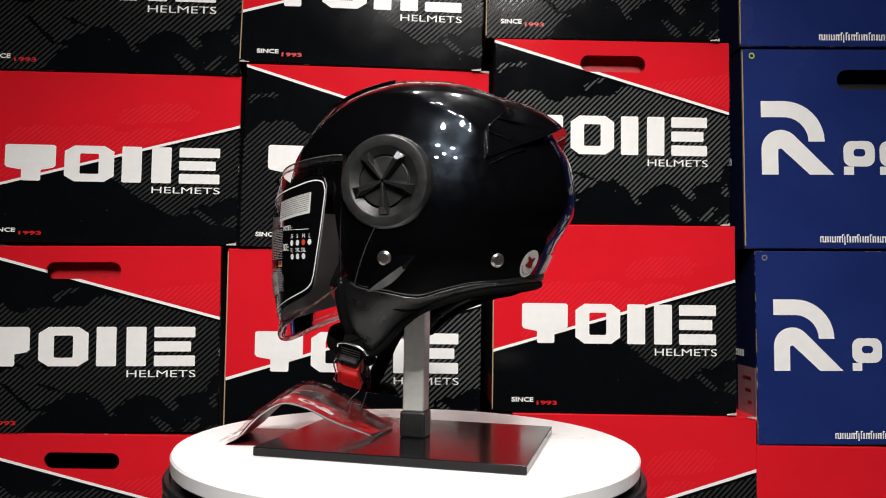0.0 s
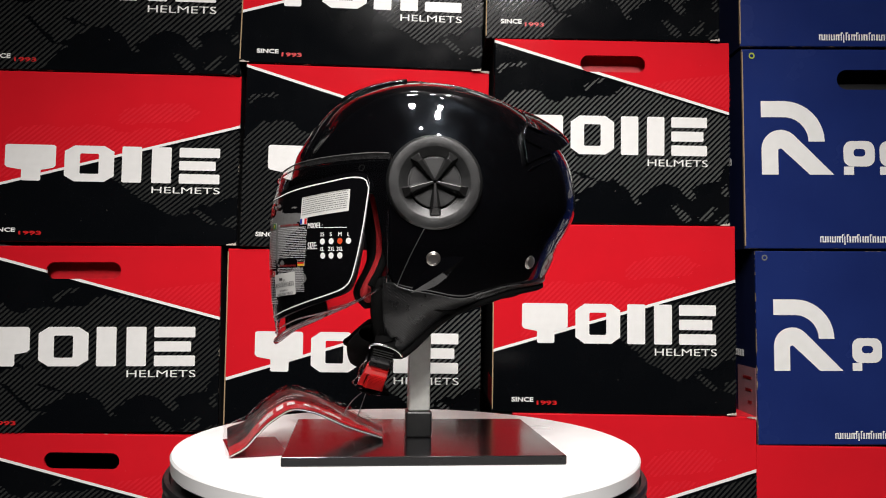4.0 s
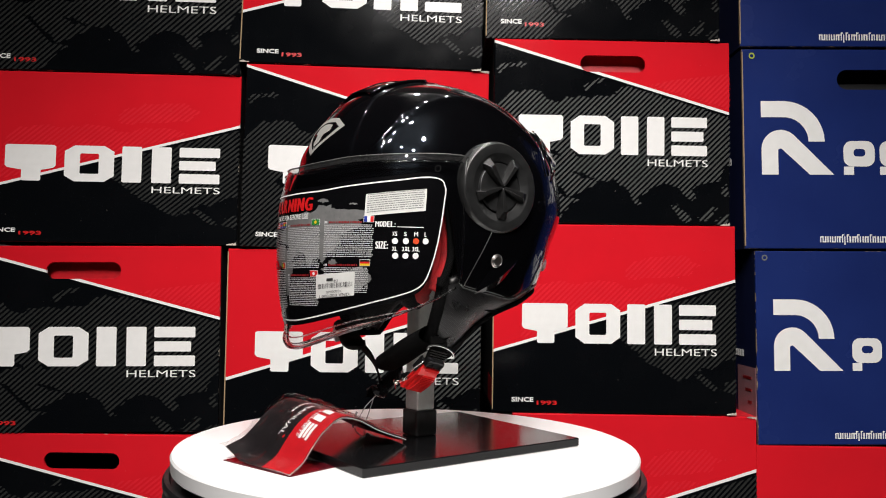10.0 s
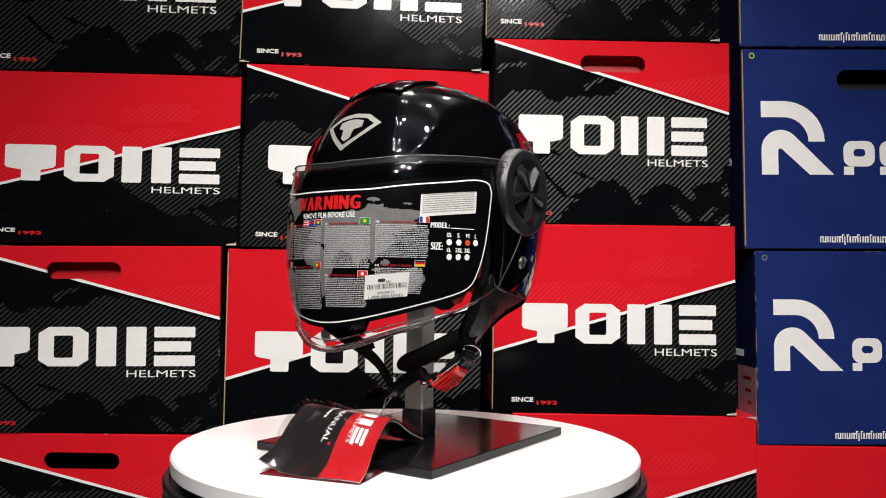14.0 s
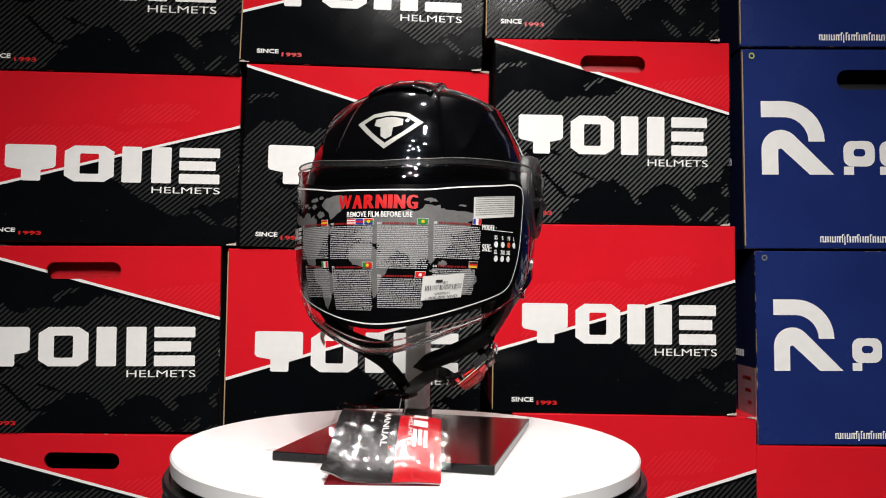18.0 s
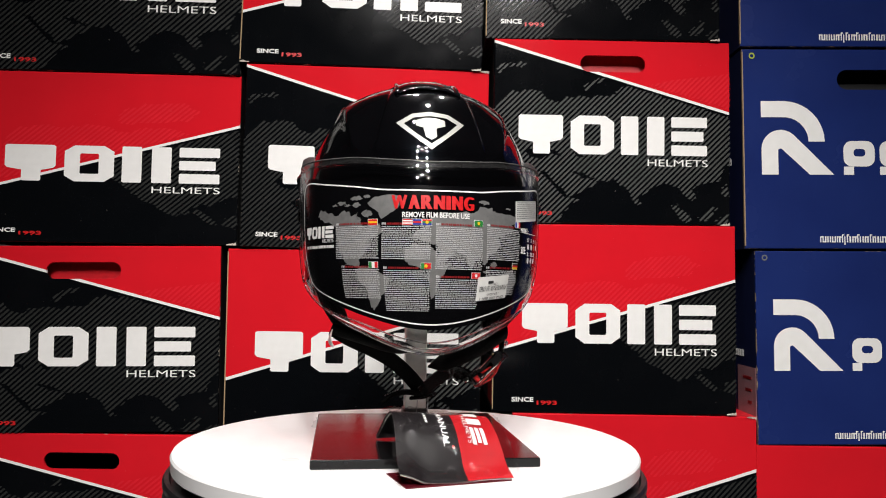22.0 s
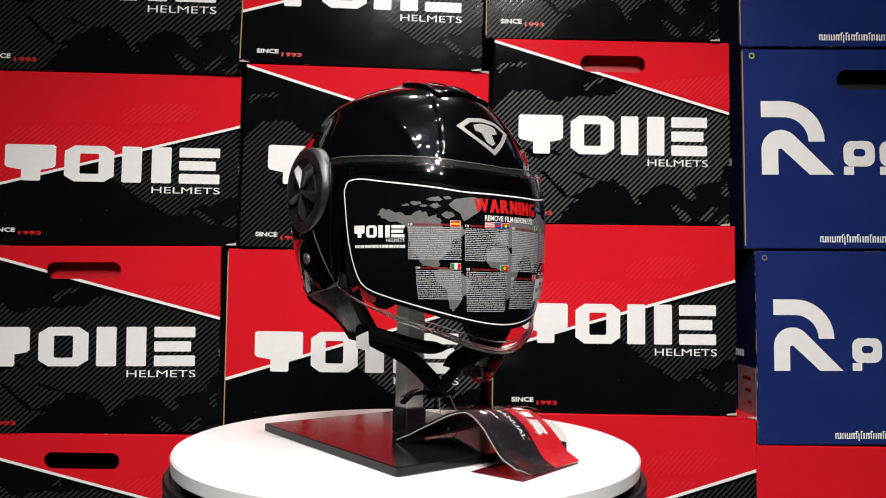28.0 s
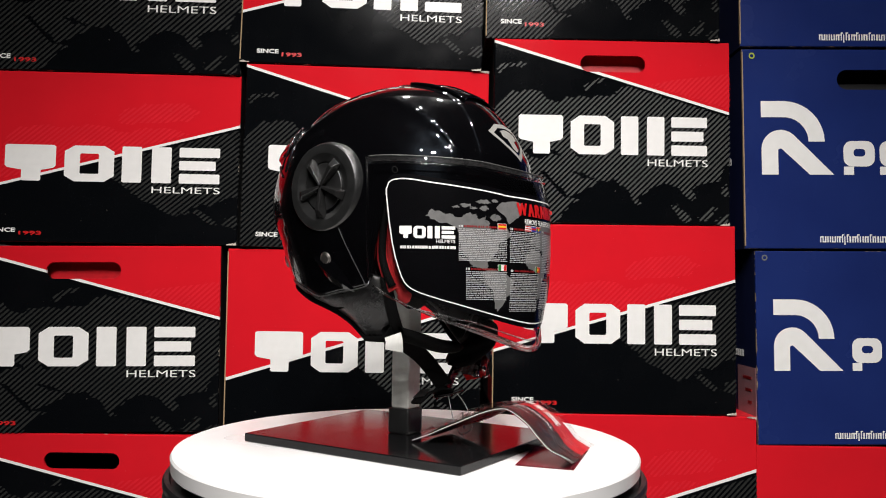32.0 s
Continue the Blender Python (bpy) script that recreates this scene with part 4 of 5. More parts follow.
    for k, (a, b, z0, z1) in enumerate(blocks):
        wrapped_bars("small_print", text_lines(a, b, z0, z1, 40 + k, 0.00160, (0.0006, 0.0020), 0.42), M_TEXT, film, 0.0009)
        wrapped_bars("headline_bar", text_lines(a + 0.0045, b - 0.010, z1 + 0.0008, z1 + 0.0030, 60 + k, 0.0020, (0.0006, 0.0015), 0.85), M_DARKRED, film, 0.0009)
        wrapped_bars("language_mark", text_lines(a, a + 0.0036, z1 + 0.0006, z1 + 0.0032, 80 + k, 0.0022, (0.0006, 0.0010), 0.9), M_TEXT, film, 0.0009)
    flag("flag", -0.0569, 0.2091, "ryr", film)
    flag("flag", -0.0257, 0.2091, "rwrwr", film, w=0.0078)
    flag("flag", -0.0170, 0.2091, "brb", film, w=0.0070)
    flag("flag", -0.0091, 0.2091, "rgb", film, w=0.0079, disc="y")
    flag("flag", 0.0370, 0.2097, "ggg", film, disc="y")
    flag("flag", 0.0875, 0.2118, "bwr", film, across=False)
    flag("flag", -0.0565, 0.1725, "gwr", film, across=False)
    flag("flag", -0.0098, 0.1720, "grr", film, across=False, disc="y")
    flag("flag", 0.0362, 0.1646, "rrr", film, disc="w")
    flag("flag", 0.0853, 0.1743, "kry", film)
    # size panel
    heavy_word("size_letter", "MODEL:", 0.0975, 0.1149, 0.2078, 0.2125, M_PALE, film, 0.0011)
    wrapped_bars("write_on_line", [(0.1163, 0.1391, 0.2076, 0.2082)], M_PALE, film, 0.0011)
    heavy_word("size_letter", "SIZE:", 0.0980, 0.1091, 0.1890, 0.1952, M_PALE, film, 0.0011)
    for text, a, b, z in (("XS", 0.1122, 0.1165, 0.2001), ("S", 0.1222, 0.1245, 0.2001), ("M", 0.1308, 0.1342, 0.2001), ("L", 0.1398, 0.1418, 0.2001), ("XL", 0.1124, 0.1168, 0.1872), ("2XL", 0.1207, 0.1280, 0.1872), ("3XL", 0.1294, 0.1360, 0.1872)):
        heavy_word("size_letter", text, a, b, z, z + 0.0037, M_PALE, film, 0.0011, 0.07)
    for k, (a, z) in enumerate(((0.1147, 0.1957), (0.1239, 0.1958), (0.1326, 0.1959), (0.1409, 0.1961), (0.1154, 0.1831), (0.1241, 0.1832), (0.1328, 0.1833))):
        bm = flat_bm([[(a + 0.0026 * cos(radians(q)), z + 0.0027 * sin(radians(q))) for q in range(0, 360, 20)]])
        part("size_dot", on_visor(bm, 0.0011), M_ORANGE if k == 2 else M_PALE, film)
    # maker's block on the other side, drawn as plain shapes
    for me, (a, b) in zip(EMBLEM, ((-0.1455, -0.1345), (-0.1330, -0.1222), (-0.1208, -0.1100), (-0.1085, -0.0966))):
        bm = bmesh.new()
        bm.from_mesh(me)
        for v in bm.verts:
            v.co = (a + (b - a) * v.co.x, 0, 0.1993 + 0.0108 * v.co.z)
        part("emblem_block", on_visor(bm, 0.0011), M_PALE, film)
    wrapped_word("printed_word", "HELMETS", -0.1131, -0.0966, 0.1953, 0.1984, M_PALE, film, 0.0011, 0.0)
    wrapped_bars("small_print", text_lines(-0.1445, -0.0954, 0.1885, 0.1928, 77, 0.0042, (0.0012, 0.0022), 0.6), M_PALE, film, 0.0011)
    # white importer label and price tag
    lab = wrapped_bars("white_label", [(0.0878, 0.1402, 0.2166, 0.2358)], M_PAPER, film, 0.0012, 0.11, 0.0878)
    wrapped_bars("label_print", text_lines(0.0898, 0.1388, 0.2174, 0.2354, 91, 0.0019, (0.0007, 0.0024), 0.36), M_LABELINK, lab, 0.0014, 0.11, 0.0878)
    tag = wrapped_bars("price_tag", [(0.0430, 0.0812, 0.1452, 0.1658)], M_PAPER, film, 0.0013, 0.09, 0.0430)
    rng = random.Random(5)
    bars, s = [], 0.0455
    while s < 0.0790:
        w = rng.choice((0.0003, 0.0005, 0.0008))
        bars.append((s, s + w, 0.1532, 0.1574))
        s += w + rng.choice((0.0004, 0.0006, 0.0008))
    wrapped_bars("barcode_bars", bars, M_PAPERINK, tag, 0.0016, 0.09, 0.043)
    wrapped_bars("tag_print", [(0.0545, 0.0608, 0.1594, 0.1618)], M_PAPERINK, tag, 0.0016, 0.09, 0.043)
    wrapped_word("model_word", "851", 0.0618, 0.0656, 0.1594, 0.1618, M_PAPERINK, tag, 0.0016, 0.0, 0.0004)
    wrapped_word("code_word", "SP000031", 0.0545, 0.0690, 0.1498, 0.1519, M_PAPERINK, tag, 0.0016, 0.0, 0.0016)
    wrapped_word("price_word", "1.000.000 VND", 0.0470, 0.0770, 0.1456, 0.1481, M_PAPERINK, tag, 0.0016, 0.01, 0.003)
    return film


def side_cover(helm, sgn):
    """Round visor pivot cover with five wedge-shaped blades."""
    base = new("side_cover")
    base.parent = helm
    # turn and offset of each cover are set to fit the camera's view
    axis = Matrix(((1, 0, 0), (0, 0, sgn), (0, 1, 0))).to_4x4()
    base.matrix_basis = Matrix.Translation((-0.0115 if sgn > 0 else -0.0235, sgn * (0.1105 if sgn > 0 else 0.1090), 0.2480)) @ pose(0, 0, 0, 0, 0, -2.0) @ axis
    tagged(base, "matt black round pivot cover with five raised blades")
    part("cover_body", lathe([(0.0426, -0.012), (0.0426, 0.0040), (0.0422, 0.0052), (0.0402, 0.0092), (0.0396, 0.0097), (0.0318, 0.0106), (0.0312, 0.0104), (0.0240, 0.0072), (0.0236, 0.0060), (0, 0.0060)], 96), M_MATT, base, smooth="crisp")
    part("inner_disc", lathe([(0.0222, 0.0055), (0.0222, 0.0080), (0.0217, 0.0084), (0, 0.0084)], 72), M_MATT, base, smooth="crisp")
    for k in range(5):
        bm = bmesh.new()
        pts = [(0.0010, 0.0010, 0.0138), (0.0010, -0.0010, 0.0138), (0.0225, -0.0022, 0.0158), (0.0225, 0.0022, 0.0158), (0.0290, -0.0046, 0.0108), (0.0290, 0.0046, 0.0108),
               (0.0290, -0.0051, 0.0080), (0.0290, 0.0051, 0.0080), (0.0220, -0.0052, 0.0078), (0.0220, 0.0052, 0.0078), (0.0020, 0.0016, 0.0082), (0.0020, -0.0016, 0.0082)]
        for p in pts:
            bm.verts.new(p)
        hull = bmesh.ops.convex_hull(bm, input=bm.verts)
        bmesh.ops.delete(bm, geom=[q for q in hull["geom_interior"] if isinstance(q, bmesh.types.BMVert)], context="VERTS")
        bmesh.ops.dissolve_limit(bm, angle_limit=0.02, verts=bm.verts, edges=bm.edges)
        bmesh.ops.bevel(bm, geom=list(bm.edges), offset=0.00045, segments=2, affect="EDGES", profile=0.5)
        b = part("blade", bm, M_SATIN, base)
        b.matrix_basis = pose(0, 0, 0, 0, 0, 72 * k - 92)
    return base


def rivet(helm, x, z, sgn):
    lo, hi = 60.0, 170.0
    for _ in range(30):
        phi = (lo + hi) / 2
        lo, hi = (phi, hi) if shell_point(phi, elevation_at(phi, z)).x > x else (lo, phi)
    e = elevation_at(phi, z)
    p = shell_point(phi, e)
    n = (shell_point(phi, e, 0.01) - p).normalized()
    n = Vector((n.x * 0.6, n.y, n.z * 0.5)).normalized()
    p.y *= sgn
    n.y *= sgn
    ob = part("rivet", lathe([(0.0064, -0.001), (0.0064, 0.0005), (0.0057, 0.0011), (0.0051, 0.0004), (0.0049, 0.0004), (0.0047, 0.0014), (0.0043, 0.0017), (0, 0.0018)], 40), M_RIVET, helm, "round flat steel rivet", smooth="crisp")
    ob.matrix_basis = Matrix.Translation(p) @ n.to_track_quat("Z", "Y").to_matrix().to_4x4()


def patch(name, helm, phis, lo, hi, off, rows, material, label, skirt=0.004):
    """A raised panel that follows the shell, with a wall round its rim."""
    n = len(phis)
    grid = []
    for j in range(-1, rows + 2):
        row = []
        for k in range(-1, n + 1):
            kk = min(max(k, 0), n - 1)
            f = min(max(j, 0), rows) / rows
            ph = phis[kk]
            e = lo(abs(ph)) + (hi(abs(ph)) - lo(abs(ph))) * f
            rim = j < 0 or j > rows or k < 0 or k >= n
            row.append(shell_point(ph, e, -skirt if rim else off(ph, e, f)))
        grid.append(row)
    bm = grid_bm(grid)
    bmesh.ops.recalc_face_normals(bm, faces=bm.faces)
    return part(name, bm, material, helm, label, smooth="crisp")


def chin(helm):
    # leatherette neck roll and ear flaps under the shell
    low = spline((66, 70, 76, 82, 88, 95, 104, 118, 135, 160, 180), (0.104, 0.096, 0.095, 0.102, 0.112, 0.124, 0.1350, 0.1455, 0.1545, 0.160, 0.163))
    for sgn in (-1, 1):
        rows = []
        for j in range(9):
            f = j / 8
            row = []
            for k in range(57):
                phi = 66 + (179.5 - 66) * k / 56
                z1 = EDGE(phi if phi > 72 else 73.0) + 0.006
                z = z1 + ((low(phi) if sgn > 0 else max(low(phi), 0.109)) - z1) * f
                e = elevation_at(phi, max(z1 - 0.002, 0.15))
                p = shell_point(phi, e, -0.0022)
                inward = 0.001 + 0.026 * f ** 1.2 * smooth01(120 - phi, 0, 35) + 0.006 * f
                d = Vector((p.x - CX, p.y)).normalized()
                q = Vector((p.x - d.x * inward * 0.3, p.y - d.y * inward, z))
                bulge = 0.004 * sin(pi * f)
                q.x += d.x * bulge
                q.y += d.y * bulge
                q.y *= sgn
                row.append(q)
            rows.append(row)
        bm = thick(grid_bm(rows), 0.010)
        part("ear_flap", bm, M_LEATHER, helm, "black perforated leatherette ear flap", smooth=True)
        # piping along its lower border
        part("piping", tube_bm([Vector((p.x, p.y, p.z - 0.001)) for p in rows[-1]], 0.0034, 8), M_FABRIC, helm, smooth=True)
        part("front_piping", tube_bm([Vector((r[0].x + 0.002, r[0].y, r[0].z)) for r in rows], 0.0055, 8), M_FABRIC, helm, smooth=True)
    rows = []
    for j in range(6):
        f = j / 5
        row = []
        for k in range(49):
            phi = 120 + (240 - 120) * k / 48
            a = phi if phi <= 180 else 360 - phi
            z1 = EDGE(a) + 0.008
            p = shell_point(phi, elevation_at(a, z1), -0.014 - 0.014 * f ** 2)
            p.z = z1 + (low(a) - 0.003 - z1) * f
            row.append(p)
        rows.append(row)
    part("neck_roll", thick(grid_bm(rows), 0.012), M_FABRIC, helm, "black fabric neck roll", smooth=True)
    # inner lining, open at the face and neck
    rows = []
    for j in range(14):
        f = j / 13
        row = []
        for phi in RING:
            e0 = elevation_at(phi, EDGE(abs(phi)) + (0.0 if abs(phi) < 66 else -0.008), -0.016)
            row.append(shell_point(phi, e0 + (89 - e0) * f, -0.016 if f > 0 else -0.008))
        rows.append(row)
    part("lining", grid_bm(rows, closed=True), M_FABRIC, helm, "black padded lining", smooth=True)
    for sgn in (-1, 1):
        # red mesh strip on the front edge of the cheek pad, rolled forward at its foot
        line = [(0.043, 0.092, 0.243), (0.0385, 0.090, 0.222), (0.0355, 0.089, 0.205), (0.0350, 0.089, 0.187), (0.0400, 0.090, 0.170), (0.0460, 0.089, 0.158), (0.0485, 0.086, 0.151), (0.0450, 0.082, 0.147)]
        inset = 0.007 if sgn > 0 else 0.0
        pts = [(x - 0.45 * inset, sgn * (y - inset), z) for x, y, z in bend(line, 28)]
        part("cheek_trim", tube_bm(pts, 0.0064, 10), M_REDMESH, helm, "red mesh fabric cheek trim", smooth=True)
        band = [(x - 0.0045, y + sgn * 0.0075, z) for x, y, z in pts[1:23]]
        part("cheek_trim", tube_bm(band, 0.0054, 10), M_REDMESH, helm, "red mesh fabric cheek trim", smooth=True)
        rim = [(x - 0.002, y + sgn * (0.0115 + inset), z + 0.001) for x, y, z in pts[2:22]]
        part("cheek_rim", tube_bm(rim, 0.0036, 10), M_FABRIC, helm, smooth=True)
        pts = [(x - 0.002, y - sgn * 0.016, z) for x, y, z in pts]
        part("cheek_pad", tube_bm(pts, 0.0135, 10), M_FABRIC, helm, smooth=True)


def bend(points, n=24):
    """A smooth line through a few points."""
    ts = list(range(len(points)))
    fs = [spline(ts, [p[k] for p in points]) for k in range(3)]
    return [tuple(f(t * (len(points) - 1) / n) for f in fs) for t in range(n + 1)]


def strap_bm(points, width, t, turn=(0, 1, 0)):
    """A flat band along points; turn is the way across it."""
    rows = []
    ps = [Vector(p) for p in bend(points)]
    for k, p in enumerate(ps):
        d = (ps[min(k + 1, len(ps) - 1)] - ps[max(k - 1, 0)]).normalized()
        a = Vector(turn)
        a = (a - d * a.dot(d)).normalized() * width / 2
        rows.append([p - a, p + a])
    return thick(grid_bm(rows), t)


def straps(helm):
    # right-hand strap: down from the ear flap to the ratchet, with a sewn-in paper tag
    part("chin_strap", strap_bm([(0.030, -0.086, 0.116), (0.036, -0.068, 0.1055), (0.035, -0.045, 0.095), (0.034, -0.025, 0.0835), (0.036, -0.010, 0.070), (0.039, 0.001, 0.0575)], 0.016, 0.002, (0.5, 0.45, 0.7)), M_FABRIC, helm, "black woven chin strap")
    part("strap_tail", strap_bm([(0.041, 0.004, 0.0545), (0.034, -0.010, 0.0560), (0.029, -0.024, 0.0530), (0.026, -0.034, 0.0455)], 0.015, 0.0022, (1, 0, 0.35)), M_FABRIC, helm, "curled strap end")
    for k in range(6):
        y = -0.020 - 0.0024 * k
        part("strap_rib", tube_bm([(0.0225, y, 0.0555 + (y + 0.02) * 0.45), (0.0355, y, 0.0582 + (y + 0.02) * 0.45)], 0.0006, 5), M_MATT, helm)
    part("sewn_tag", strap_bm([(0.036, -0.086, 0.113), (0.0385, -0.087, 0.106), (0.037, -0.085, 0.0985)], 0.017, 0.0006, (1, 0.15, 0.25)), M_PAPER, helm, "white sewn-in size tag")
    # padded sleeves that meet under the chin
    for name, line, r in (("padded_sleeve", [(0.034, -0.084, 0.116), (0.044, -0.058, 0.1085), (0.054, -0.028, 0.1005), (0.061, -0.004, 0.0990)], 0.0085), ("padded_sleeve", [(0.034, 0.084, 0.115), (0.045, 0.058, 0.1000), (0.044, 0.030, 0.0880), (0.038, 0.008, 0.0800)], 0.0120)):
        pts = bend(line, 24)
        bm = bmesh.new()
        rings = []
        for k, p in enumerate(pts):
            f = k / 24
            w = r * (1 - 0.96 * smooth01(f, 0.70, 1.04) ** 1.5)
            rings.append([Vector(p) + Vector((1.5 * w * cos(a), 0, 0.75 * w * sin(a))) for a in (2 * pi * j / 14 for j in range(14))])
        grid_bm(rings, closed=True, bm=bm)
        bm.faces.new([v for v in list(bm.verts)[-14:]])
        part(name, bm, M_FABRIC, helm, "black padded strap sleeve", smooth=True)
    # left-hand strap out of the flap, through a chrome loop to the buckle
    part("loop_strap", strap_bm([(0.027, 0.081, 0.112), (0.029, 0.0835, 0.102), (0.031, 0.0815, 0.093), (0.033, 0.079, 0.086)], 0.019, 0.0022, (1, 0, 0.25)), M_FABRIC, helm, "black ribbed strap")
    for k in range(4):
        z = 0.0985 - 0.0022 * k
        part("strap_rib", tube_bm([(0.0205, 0.0845 - 0.0006 * k, z - 0.0022), (0.0385, 0.0845 - 0.0006 * k, z + 0.0022)], 0.0005, 5), M_MATT, helm)
    loop = [(0.0277 + 0.0145 * cos(radians(a)), 0.0845 + 0.0015 * sin(radians(a)), 0.0985 + 0.0040 * cos(radians(a)) + 0.0052 * sin(radians(a))) for a in range(-15, 200, 12)]
    part("strap_loop", tube_bm(loop, 0.0012, 8), M_CHROME, helm, "chrome wire loop", smooth=True)
    buckle = new("buckle")
    buckle.parent = helm
    down = Vector((0.0072, -0.0225, -0.022)).normalized()
    across = Vector((0.0180, 0.001, 0.0045))
    across = (across - down * across.dot(down)).normalized()
    out = across.cross(down)
    buckle.matrix_basis = Matrix(((-across.x, -down.x, out.x, 0.0373), (-across.y, -down.y, out.y, 0.0680), (-across.z, -down.z, out.z, 0.0736), (0, 0, 0, 1)))
    tagged(buckle, "red plastic ratchet buckle on the strap")
    # lever, wider towards its lower end, with a slot and grip ribs
    bm = bmesh.new()
    for x0, x1, y0, y1, z0, z1 in ((-0.0062, 0.0112, -0.0165, 0.0150, 0.0002, 0.0030), (-0.0112, -0.0066, -0.0165, 0.0150, -0.0006, 0.0018), (-0.0112, 0.0112, 0.0060, 0.0150, -0.0022, 0.0020), (-0.0100, 0.0100, -0.0165, 0.0040, -0.0068, -0.0046), (-0.0105, 0.0105, -0.0165, -0.0128, -0.0066, 0.0014)):
        box_bm(x0, x1, y0, y1, z0, z1, 0.0010, bm, 2)
    for v in bm.verts:
        v.co.x *= 1 - 0.085 * (v.co.y / 0.0165)
        v.co.z -= 0.0042 * (v.co.y / 0.0165) ** 2 - 0.0022
    part("lever", bm, M_REDPL, buckle, "red plastic lever")
    for k in range(12):
        y = -0.0140 + k * 0.0019
        lift = 0.0022 - 0.0042 * (y / 0.0165) ** 2
        part("grip_rib", box_bm(-0.0050, 0.0098, y - 0.0005, y + 0.0005, 0.0018 + lift, 0.00335 + lift, 0.0003), M_REDPL, buckle)
    part("hinge_block", box_bm(-0.0095, 0.0095, 0.0158, 0.0245, -0.0050, 0.0020, 0.0015, segments=2), M_BUCKLE, buckle, "black hinge block")
    part("buckle_frame", box_bm(-0.0080, 0.0080, -0.016, 0.018, -0.0095, -0.0060, 0.0012), M_BUCKLE, buckle, "black steel buckle frame")
    for sx in (-1, 1):
        part("side_plate", box_bm(sx * 0.0118 - 0.0006, sx * 0.0118 + 0.0006, 0.006, 0.021, -0.0080, -0.0005, 0.0004), M_BUCKLE, buckle)
    wire = bend([(-0.0118, 0.020, -0.001), (-0.0150, 0.008, -0.001), (-0.0138, -0.006, -0.002), (-0.0165, -0.016, -0.002), (-0.0125, -0.022, -0.003)], 20)
    part("spring_wire", tube_bm(wire, 0.0007, 6), M_CHROME, buckle, "bent spring wire", smooth=True)
    # toothed ratchet strap that arches from the junction up into the buckle
    part("ratchet_strap", strap_bm([(0.041, 0.003, 0.055), (0.038, 0.016, 0.067), (0.036, 0.030, 0.0745), (0.041, 0.040, 0.0735), (0.048, 0.050, 0.0700), (0.046, 0.060, 0.0735)], 0.0125, 0.003, (0.1, -0.3, 1)), M_BUCKLE, helm, "black toothed ratchet strap")
    for x, y, z in ((0.0500, 0.0439, 0.0690), (0.0500, 0.0579, 0.0728)):
        rv = part("strap_rivet", lathe([(0.0028, -0.003), (0.0028, 0.0006), (0.0018, 0.0012), (0, 0.0013)], 16), M_CHROME, helm)
        rv.matrix_basis = Matrix.Translation((x, y, z)) @ Vector((0.9, -0.35, 0.1)).to_track_quat("Z", "Y").to_matrix().to_4x4()
    part("cross_bar", tube_bm([(0.0300, -0.0070, 0.0487), (0.0410, 0.0035, 0.0510), (0.0514, 0.0135, 0.0557)], 0.0032, 8, flat=0.6), M_BUCKLE, helm, "short black cross bar")
    wire = bend([(0.047, 0.008, 0.053), (0.060, 0.006, 0.040), (0.068, 0.004, 0.022), (0.058, 0.002, 0.013), (0.052, -0.004, 0.026), (0.044, -0.002, 0.050)], 30)
    part("tag_wire", tube_bm(wire, 0.00045, 5), M_WIRE, helm, "thin looped wire", smooth=True)
    part("wire_clip", tube_bm(bend([(0.062, -0.004, 0.036), (0.064, -0.006, 0.028), (0.065, -0.006, 0.021)], 6), 0.0018, 6, flat=0.3), M_WIRE, helm)


M_LIP = Nodes("thick_clear_plastic", 0.04, 0, (0.97, 0.97, 0.97)).m
M_LIP.node_tree.nodes["Principled BSDF"].inputs["Transmission Weight"].default_value = 1.0
M_LIP.node_tree.nodes["Principled BSDF"].inputs["IOR"].default_value = 1.49
def hazy_pane():
    """Clear plastic clouded by dust."""
    k = Nodes("dusty_clear_strip", 0.35, 0, (0.12, 0.12, 0.118))
    t = k.t
    see, mixer = t.nodes.new("ShaderNodeBsdfTransparent"), t.nodes.new("ShaderNodeMixShader")
    k.link(k.ramp(k.noise(k.coords("Object"), 500.0, 3.0), 0.35, 0.7, 0.03, 0.20), mixer.inputs[0])
    k.link(see.outputs[0], mixer.inputs[1])
    k.link(k.b.outputs[0], mixer.inputs[2])
    k.link(mixer.outputs[0], t.nodes["Material Output"].inputs[0])
    return k.m


M_HAZE = hazy_pane()
M_GASKET = plain("dusty_rubber", (0.07, 0.07, 0.068), 0.5, grain=150, vary=0.5, relief=0.3)
M_SATIN = plain("satin_black_plastic", (0.012, 0.012, 0.012), 0.27, grain=60, vary=0.2)
M_WIRE = plain("grey_wire", (0.3, 0.3, 0.3), 0.4, 0.5)


